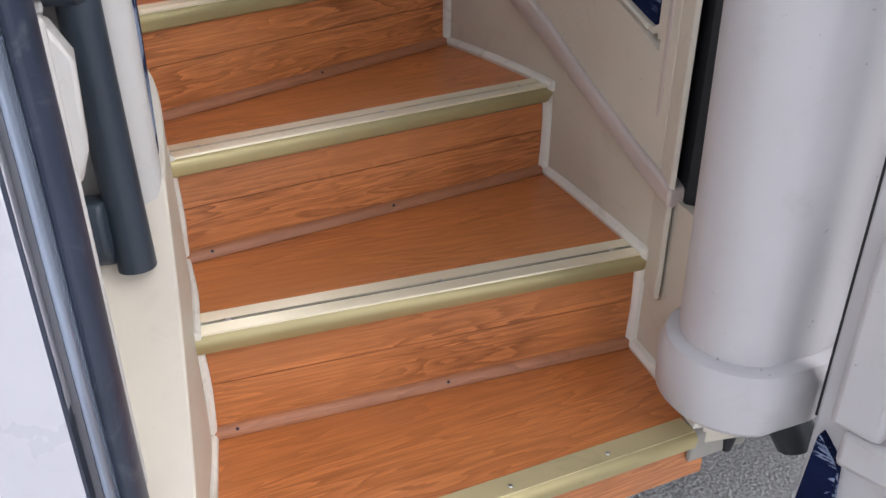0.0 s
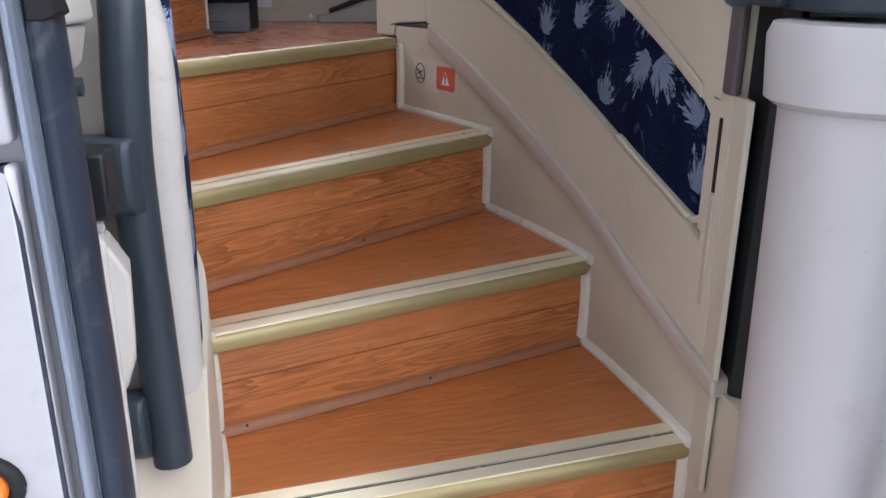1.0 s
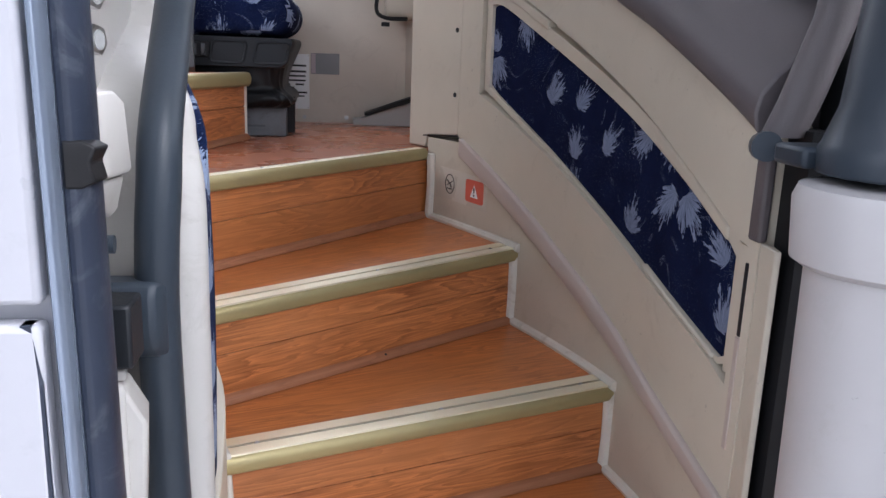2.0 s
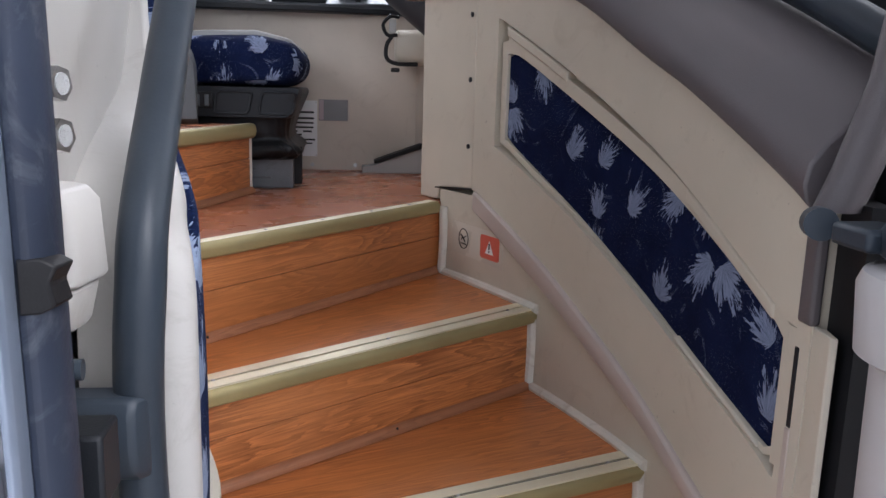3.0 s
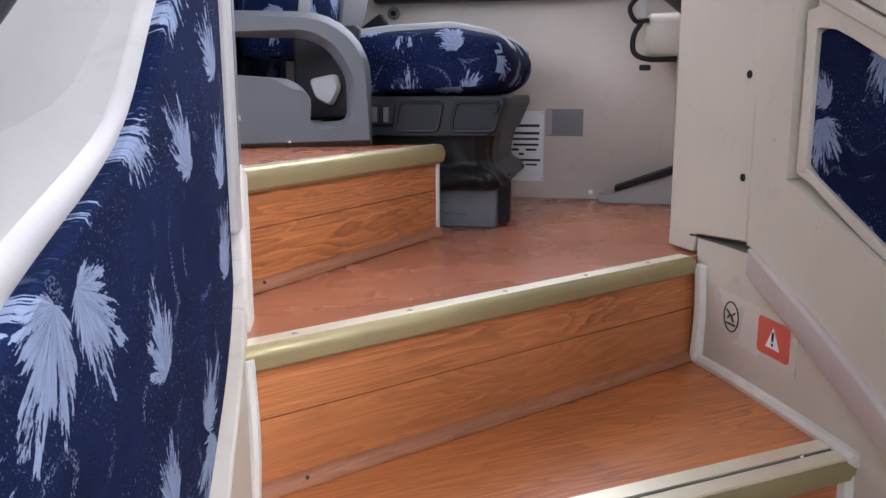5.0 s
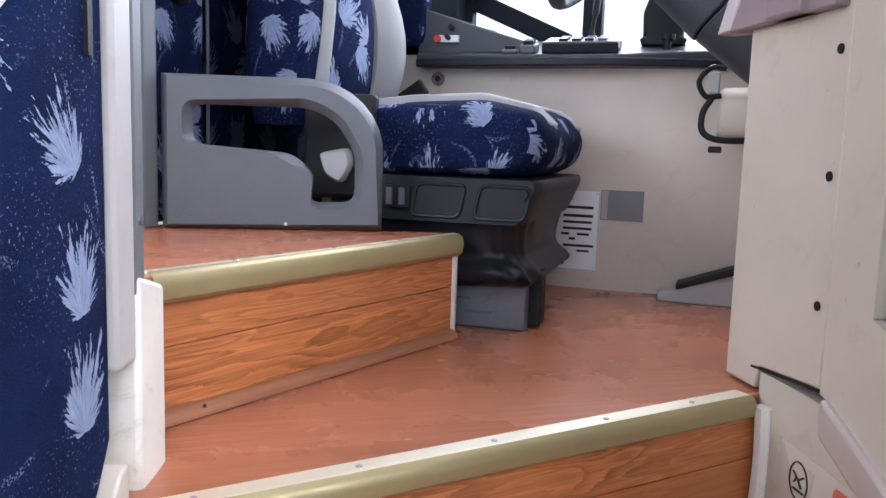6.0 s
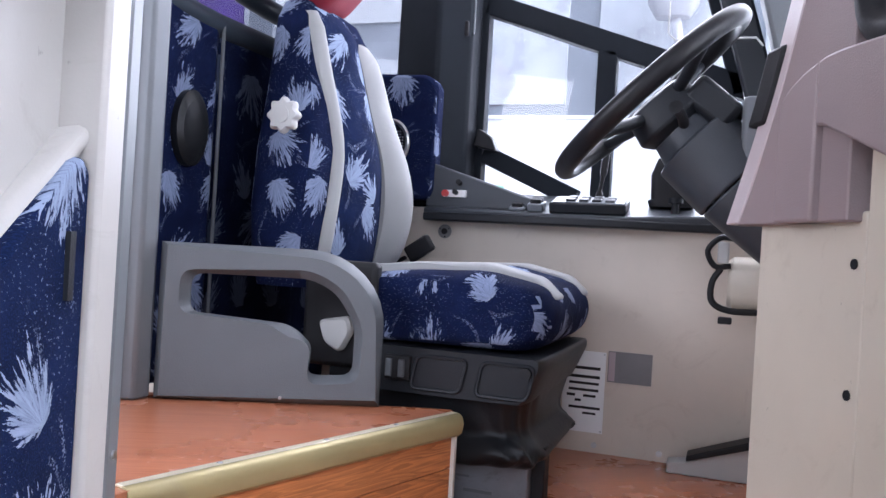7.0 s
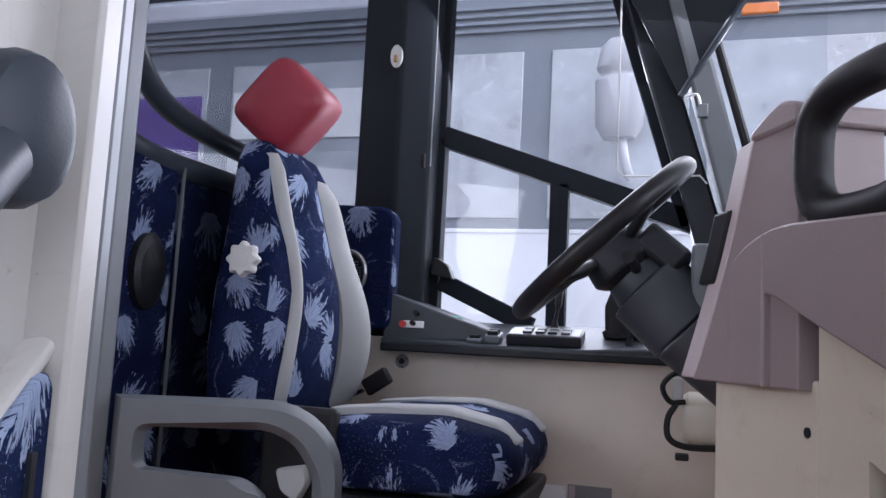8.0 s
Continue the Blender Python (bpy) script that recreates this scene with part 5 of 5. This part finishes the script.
def plate_with_hole(outer, hole, d0, d1, m, r):
    """A plate with one opening, its rim rounded by r."""
    bm = bmesh.new()
    levels = [(d0, 1), (d0 + r, 0), (d1 - r, 0), (d1, 1)]
    co = Vector((sum(p[0] for p in outer) / len(outer), sum(p[1] for p in outer) / len(outer)))
    ch = Vector((sum(p[0] for p in hole) / len(hole), sum(p[1] for p in hole) / len(hole)))

    def ring(poly, d, grow, c):
        out = []
        for p in poly:
            v = Vector(p) - c
            v = v * (1 + grow / max(v.length, 1e-6))
            out.append(bm.verts.new(m @ Vector((c.x + v.x, c.y + v.y, d))))
        return out

    rings_o = [ring(outer, d, -r * 0.8 * e, co) for d, e in levels]
    rings_h = [ring(hole, d, r * 0.8 * e, ch) for d, e in levels]
    for rs in (rings_o, rings_h):
        for a, b in zip(rs, rs[1:]):
            for i in range(len(a)):
                bm.faces.new((a[i], a[(i + 1) % len(a)], b[(i + 1) % len(a)], b[i]))
    for lv in (0, 3):
        es = []
        for rs in (rings_o[lv], rings_h[lv]):
            for i in range(len(rs)):
                e = bm.edges.get((rs[i], rs[(i + 1) % len(rs)])) or bm.edges.new((rs[i], rs[(i + 1) % len(rs)]))
                es.append(e)
        bmesh.ops.triangle_fill(bm, use_beauty=True, edges=es)
    return bm


part("shell", plate_with_hole(outer, hole, -0.022, 0.022, bm_m, 0.019), GREY, barrier, "grey textured moulding")
part("screw", disc(bm_m @ Vector((-0.170, 1.322, -0.022)), bm_m.to_3x3() @ Vector((0, 0, -1)), 0.003, 0.002, 10), STEEL, barrier)
post = thing("partition_post", "grey aluminium upright post of the cab partition", "post")
part("profile", prism([(-0.560, 1.555), (-0.500, 1.575), (-0.497, 1.612), (-0.520, 1.625), (-0.575, 1.605)], 1.31, 2.9), POST, post, "", 0.006)
part("rib", prism([(-0.528, 1.560), (-0.520, 1.563), (-0.522, 1.568), (-0.530, 1.566)], 1.312, 2.9), POST, post)

# fabric partition behind the driver
parti = thing("cab_partition", "navy leaf-print upholstered partition behind the driver's seat", "partition")
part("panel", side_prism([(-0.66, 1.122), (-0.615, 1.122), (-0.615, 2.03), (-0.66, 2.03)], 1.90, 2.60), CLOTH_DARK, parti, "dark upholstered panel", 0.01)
part("side_panel", side_prism([(-0.68, 1.30), (-0.60, 1.30), (-0.60, 2.06), (-0.68, 2.06)], 1.60, 1.90), CLOTH, parti, "navy upholstered side panel", 0.02)
part("piping", tube([(-0.598, 1.90, 1.31), (-0.598, 1.90, 2.03)], 0.004, 8), GREY, parti, "grey piping")
part("top_bar", tube([(-0.62, 1.60, 2.07), (-0.62, 1.80, 2.035), (-0.62, 2.05, 2.035), (-0.62, 2.60, 2.05)], 0.026, 12), SLATE, parti, "dark padded top bar")
part("grip", loft([[(x, y, z) for y, z in oval(1.800, 1.80, 0.048 * g, 0.075 * g, 24)] for x, g in ((-0.60, 1.0), (-0.585, 1.0), (-0.576, 0.8))]), VINYL, parti, "glossy black oval grip cup")
rail = thing("grab_rail", "curved dark grey grab rail on the partition post", "grab rail")
part("bar", tube([(-0.60, 1.66, 2.30), (-0.61, 1.73, 2.215), (-0.62, 1.84, 2.150), (-0.62, 2.02, 2.125), (-0.62, 2.20, 2.12)], 0.024, 12), SLATE, rail)
part("mount", box(-0.63, -0.56, 1.61, 1.66, 2.15, 2.34), SLATE, rail, "dark mount", 0.008)
boxp = thing("speaker_box", "navy leaf-print side cover with round chrome speaker", "speaker")
part("cover", side_prism(rounded([(-0.60, 1.715), (-0.318, 1.715), (-0.305, 1.74), (-0.305, 2.01), (-0.335, 2.035), (-0.60, 2.045)], 0.02), 2.400, 2.455), CLOTH, boxp, "navy leaf-print cover", 0.01)
part("rim", tube([(-0.430 + 0.052 * math.cos(a), 2.396, 1.858 + 0.058 * math.sin(a)) for a in np.linspace(0, 2 * math.pi, 28, endpoint=False)], 0.006, 8, None, 1.0, False, True), STEEL, boxp, "chrome ring")
part("grille", disc((-0.430, 2.400, 1.858), (0, -1, 0), 0.049, 0.004, 28), DARK, boxp, "dark grille")
dots = bmesh.new()
for i in range(-6, 7):
    for j in range(-6, 7):
        if i * i + j * j < 34:
            disc((-0.430 + 0.0074 * i, 2.3958, 1.858 + 0.0074 * j), (0, -1, 0), 0.0025, 0.001, 6, dots)
tagged(part("grille_studs", dots, STEEL, boxp, "steel grille mesh"), kind="stuff")

# ---------------------------------------------------------------- side window and pillars
pillar = thing("window_pillar", "dark grey pillar between the cab windows", "pillar", kind="structure")
part("pillar_cover", prism([(-0.455, 2.47), (-0.335, 2.458), (-0.262, 2.52), (-0.262, 2.60), (-0.262, 2.68), (-0.455, 2.68)], 1.70, 2.95), BARS, pillar, "", 0.01)
part("switch_plate", prism([(x, z) for x, z in oval(-0.350, 2.46, 0.017, 0.032, 20)], -2.462, -2.452, None, Matrix.Rotation(radians(90), 4, "X")), KNOB, pillar, "pale oval switch plate")
part("toggle", box(-0.355, -0.345, 2.445, 2.453, 2.442, 2.462), surface("tan_toggle", (0.30, 0.18, 0.08), 0.5), pillar, "small toggle", 0.002)
part("slider", box(-0.288, -0.270, 2.505, 2.52, 2.16, 2.20), BLACK, pillar, "black catch", 0.003)
win = thing("window_1", "driver's side window with slanted dark divider bars", "window", kind="structure")
WY0, WY1 = 2.600, 2.645


def frame_bar(a, b, w, name="window_frame"):
    """A straight bar between two (x, z) places, w wide."""
    a, b = Vector(a), Vector(b)
    d = (b - a).normalized()
    s = Vector((-d.y, d.x)) * w / 2
    return part(name, side_prism([tuple(a - s), tuple(b - s), tuple(b + s), tuple(a + s)], WY0, WY1), BARS, win, "dark frame bar", 0.003)


frame_bar((-0.265, 1.75), (-0.265, 2.9), 0.045)
frame_bar((-0.25, 2.275), (0.44, 2.030), 0.058)
frame_bar((0.085, 1.70), (0.085, 2.135), 0.050)
frame_bar((-0.24, 1.862), (0.02, 1.745), 0.050)
frame_bar((-0.26, 1.735), (0.75, 1.705), 0.040)
part("latch", side_prism(rounded([(-0.255, 1.875), (-0.19, 1.862), (-0.205, 1.90), (-0.245, 1.925)], 0.01), 2.56, 2.60), BLACK, win, "black latch", 0.003)
part("pane", box(-0.25, 0.75, 2.622, 2.626, 1.72, 2.9), CLEAR, win, "clear glass").visible_shadow = False
frame_bar((0.235, 2.66), (0.425, 2.02), 0.052)
frame_bar((0.235, 2.66), (0.17, 2.9), 0.052)
part("thin_rod", tube([(-0.262, 2.53, 2.17), (-0.262, 2.53, 2.75)], 0.0025, 6), POST, win, "thin bright rod")
rear_win = thing("window_2", "smoked side window behind the driver", "window", kind="structure")
part("pane", box(-3.15, -0.44, 2.640, 2.644, 1.70, 2.78), SMOKED, rear_win, "smoked glass").visible_shadow = False
# front corner pillar, blind and windscreen edge
apil = thing("front_pillar", "dark slanted front pillar with pale inner cover", "pillar", kind="structure")
part("dark_pillar", loft([[(x + dx, y, z) for x, y in ((0.40, 2.54), (0.475, 2.55), (0.475, 2.66), (0.40, 2.66))] for z, dx in ((1.70, 0.10), (2.03, 0.02), (2.66, -0.165), (2.95, -0.24))]), FRAME, apil, "", 0.008)
part("pale_cover", loft([[(x + dx, y, z) for x, y in ((0.485, 2.50), (0.555, 2.52), (0.56, 2.62), (0.485, 2.62))] for z, dx in ((1.70, 0.10), (2.03, 0.02), (2.66, -0.14), (2.95, -0.22))]), GREY, apil, "grey inner cover", 0.01)
part("rubber_edge", tube([(0.68, 2.50, 1.70), (0.60, 2.52, 2.03), (0.505, 2.54, 2.40), (0.41, 2.55, 2.75)], 0.012, 8), BLACK, apil, "black glazing rubber")
blind = thing("roller_blind", "dark roller blind panel pulled part way down", "blind")
part("sheet", side_prism([(0.22, 2.70), (0.395, 2.335), (0.62, 2.72)], 2.51, 2.516), FRAME, blind, "dark blind sheet")
part("edge_bar", tube([(0.395, 2.51, 2.335), (0.63, 2.51, 2.72)], 0.009, 8), SLATE, blind, "slate edge bar")
part("hook", tube([(0.405, 2.50, 2.33), (0.435, 2.50, 2.335), (0.445, 2.50, 2.30)], 0.004, 6), STEEL, blind, "small steel hook")
part("catch", box(0.437, 0.462, 2.49, 2.51, 2.275, 2.31), POST, blind, "grey catch", 0.003)
rod = thing("mirror_rod", "thin bright bent wire rod beside the side window", "rod")
part("wire", tube([(0.245, 2.50, 2.70), (0.245, 2.50, 2.147), (0.262, 2.50, 2.130), (0.445, 2.50, 2.130), (0.462, 2.50, 2.110)], 0.0026, 6, None, 1.0, False), KNOB, rod)

# ---------------------------------------------------------------- steering wheel and column
steer = thing("steering_wheel", "worn black steering wheel on a thick grey column", "steering wheel")
wa, wb = Vector((0.098, YC, 1.765)), Vector((0.412, YC, 2.058))
wc = (wa + wb) / 2
wu = (wb - wa).normalized()
wn2 = Vector((wu.z, 0.115, -wu.x)).normalized()
wv = wn2.cross(wu).normalized()
wr = (wb - wa).length / 2
part("rim", tube([wc + wu * (wr * math.cos(a)) + wv * (wr * math.sin(a)) for a in np.linspace(0, 2 * math.pi, 48, endpoint=False)], 0.0195, 14, None, 1.0, False, True), surface("worn_black_rim", (0.010, 0.010, 0.012), 0.42, 0.0, 0.2, None, 200, 0.15, 0.0, 0.0), steer, "worn black rim")
for ang in (0.9, -0.9, math.pi - 0.9, math.pi + 0.9):
    v = wu * math.cos(ang) + wv * math.sin(ang)
    part("spoke", tube([wc + v * wr, wc + v * (wr * 0.6) + wn2 * 0.018, wc + v * 0.05 + wn2 * 0.032], [0.011, 0.012, 0.018], 10), DARK, steer, "dark spoke")
hub_r = [[wc + wn2 * d + wu * (p * r) + wv * (q * r) for p, q in oval(0, 0, 1, 1, 24, 3.0)] for d, r in ((0.008, 0.050), (0.014, 0.066), (0.066, 0.076), (0.085, 0.060))]
part("hub", loft(hub_r), DARK, steer, "square dark hub", 0.004)
col_end = Vector((0.50, YC + 0.02, 1.67))
ax0 = wc + wn2 * 0.07
ax = (col_end - ax0).normalized()
s1 = Vector((0, 1, 0))
s2 = ax.cross(s1).normalized()
for d0, d1, r0, r1, nm in ((0.0, 0.055, 0.055, 0.070, "column_head"), (0.055, 0.165, 0.086, 0.086, "column_sleeve"), (0.168, 0.40, 0.083, 0.062, "column_lower")):
    part(nm, loft([[ax0 + ax * d + s1 * (p * r) + s2 * (q * r) for p, q in oval(0, 0, 1, 1, 28, 2.4)] for d, r in ((d0, r0), (d0 + (d1 - d0) * 0.5, (r0 + r1) / 2), (d1, r1))]), DARKC, steer, "dark grey column shroud", 0.004)
part("stalk", tube([ax0 + ax * 0.03, ax0 + ax * 0.02 - s1 * 0.09 + s2 * 0.01, ax0 + ax * 0.01 - s1 * 0.17 + s2 * 0.01], [0.010, 0.009, 0.012], 10), BLACK, steer, "indicator stalk")
part("shroud_block", box(-0.05, 0.05, -0.07, 0.07, -0.03, 0.03, None, Matrix.Translation(ax0 + ax * 0.03 + s2 * 0.07) @ pose(0, 0, 0, 0, 40, 0)), DARK, steer, "dark upper shroud", 0.012)

# ---------------------------------------------------------------- dashboard
dash = thing("dashboard", "mauve-grey moulded dashboard end with instrument binnacle", "dashboard")
dz_lo = 1.655
prof_hi = curve_of([(1.545, 1.87), (1.560, 2.012), (1.575, 2.022), (1.640, 2.010), (1.648, 2.004), (1.713, 1.825), (1.792, 1.662), (1.86, 1.66)])
part("end_face", band(F, -1, 1.556, 1.794, dz_lo, lambda y: max(dz_lo + 0.004, prof_hi(y)), 0.022, -0.10, 40), DASHM, dash, "mauve end face", 0.004)
part("binnacle_lid", band(F, -1, 1.548, 1.652, 1.992, lambda y: 2.030 - 1.2 * abs(y - 1.585) ** 1.4, 0.028, -0.12, 16), DASHM, dash, "rounded binnacle top", 0.010)
edge_y = curve_of([(1.655, 1.793), (1.825, 1.713), (2.004, 1.648)])
part("slant_face", loft([[on_front(edge_y(z) + d, z, o) for d, o in ((-0.003, 0.024), (0.044, 0.016), (0.050, -0.02), (0.0, -0.04))] for z in np.linspace(1.657, 1.995, 12)]), DASHL, dash, "paler slanted front", 0.003)
part("screen_block", loft([[on_front(edge_y(z) + d, z, o) for d, o in ((0.016, 0.026), (0.058, 0.024), (0.075, -0.03), (0.016, -0.02))] for z in np.linspace(1.800, 1.905, 5)]), BLACK, dash, "black instrument cluster", 0.005)
part("dash_body", loft([[(x, y, z) for x, z in ((0.50, 1.68), (0.95, 1.60), (0.95, 1.86), (0.62, 1.98), (0.55, 1.96))] for y in (1.84, 2.40)]), DARK, dash, "dark dash body", 0.01)
part("switch_bank", box(0.425, 0.50, 2.02, 2.20, 1.77, 1.90), POST, dash, "grey switch bank", 0.01)
for j in range(3):
    part("switch", box(0.417, 0.426, 2.05 + 0.045 * j, 2.085 + 0.045 * j, 1.79, 1.83), BLACK, dash, "black switch", 0.002)
part("dash_top", prism([(0.78, 1.45), (1.20, 0.65), (1.74, 0.60), (1.74, 2.55), (0.75, 2.55), (0.70, 1.80)], 1.40, 1.66), DARK, dash, "dark dash shelf", 0.01)
handle = thing("loop_handrail", "black padded loop grab handle on the dash end", "grab handle")
part("loop", tube([on_front(1.445 + y, 1.940 + z, 0.010) for y, z in oval(0, 0, 0.098, 0.078, 36, 3.0)], 0.024, 14, None, 1.0, False, True), BLACK, handle, "thick black loop")
bridge_hi = curve_of([(1.30, 1.842), (1.55, 1.862), (1.62, 1.856), (1.665, 1.838), (1.69, 1.818)])
part("mauve_bridge", band(F, -1, 1.34, 1.612, lambda y: cap_lo(y) - 0.004, bridge_hi, 0.034, -0.14, 16), DASHM, handle, "mauve foot", 0.004)
part("mauve_bridge", band(F, -1, 1.612, 1.690, dz_lo, bridge_hi, 0.034, -0.02, 10), DASHM, handle, "mauve foot", 0.004)

# ---------------------------------------------------------------- shell of the coach
shell = thing("coach_shell", "grey-lined coach roof and end walls", "coach body", kind="structure")
tagged(part("ceiling", box(-3.2, 1.9, -0.02, 2.68, 2.92, 3.0), LINING), "grey lined coach ceiling", "ceiling", kind="structure")
part("rear_wall", box(-3.25, -3.15, -0.02, 2.68, 0.3, 3.0), LINING, shell)
part("left_wall_low", box(-3.2, 1.85, 2.60, 2.68, 0.28, 1.70), BODY, shell)
part("left_cantrail", box(-3.2, 1.85, 2.60, 2.68, 2.78, 2.95), FRAME, shell)
part("front_low", box(1.75, 1.85, 0.0, 2.68, 0.28, 1.35), BODY, shell)
part("under_floor", box(-3.2, 1.85, 0.55, 2.62, 0.20, 0.30), BLACK, shell)
part("under_step_fill", prism([(0.12, 0.14), (0.82, 0.27), (0.80, 1.3), (0.4, 1.9), (-0.3, 2.4), (-0.5, 1.2), (0.08, 0.9)], 0.30, 0.32), BLACK, shell)
part("windscreen", box(1.78, 1.784, 0.05, 2.62, 1.35, 2.92), CLEAR, shell, "clear windscreen").visible_shadow = False

# ---------------------------------------------------------------- neighbouring coach
far = thing("parked_coach", "slate-grey and white coach parked alongside, tinted windows", "coach")
FY = 4.2
part("body_low", box(-9, 6, FY, FY + 2.4, 0.3, 2.245), BODY, far, "white lower side", 0.02)
part("body_high", box(-9, 6, FY + 0.03, FY + 2.4, 2.245, 3.42), COACH_GREY, far, "slate-grey window band")
part("roof", box(-9, 6, FY + 0.06, FY + 2.4, 3.42, 3.55), BODY, far, "white roof edge", 0.03)
for z in (3.235, 3.275, 3.315, 3.355):
    part("roof_rib", box(-9, 6, FY + 0.012, FY + 0.03, z, z + 0.018), COACH_GREY, far, "horizontal roof rib", 0.003)
for x0, x1 in ((-4.2, -3.2), (-3.1, -2.12), (-1.97, -1.08), (-0.98, -0.36), (-0.22, 0.42), (0.50, 1.24), (1.34, 2.3), (2.4, 3.4)):
    part("coach_window", box(x0, x1, FY + 0.020, FY + 0.03, 2.30, 3.13), TINTED, far, "grey tinted window", 0.004)
part("curtain", box(-3.05, -2.15, FY + 0.012, FY + 0.019, 2.33, 2.97), PURPLE, far, "purple curtain")
part("blind_card", box(-1.95, -1.10, FY + 0.010, FY + 0.018, 2.72, 2.98), PAPER, far, "pale card in the window")
part("amber_lamp", box(0.64, 0.80, FY - 0.01, FY + 0.02, 3.24, 3.29), AMBER, far, "small amber lamp", 0.006)
part("cable_lid", box(-9, 6, FY - 0.005, FY, 2.225, 2.245), BODY, far, "white waist rail", 0.003)
part("mirror_arm", tube([(0.16, FY + 0.02, 2.50), (0.15, FY - 0.16, 2.54), (0.13, FY - 0.20, 2.68)], 0.022, 10), BODY, far, "white mirror arm")
part("mirror_housing", loft([[(0.125 + w * px, FY - 0.20 + 0.6 * w * py, z) for px, py in oval(0, 0, 1, 1, 20, 3.0)] for z, w in ((2.62, 0.07), (2.68, 0.105), (2.88, 0.110), (2.90, 0.085), (2.92, 0.085), (2.94, 0.105), (3.04, 0.085), (3.08, 0.05))]), SIDE, far, "white coach mirror housing", 0.004)
for x in (-2.5, 2.6):
    part("wheel", disc((x, FY - 0.01, 0.48), (0, 1, 0), 0.48, 0.25, 32), BLACK, far, "black tyre")
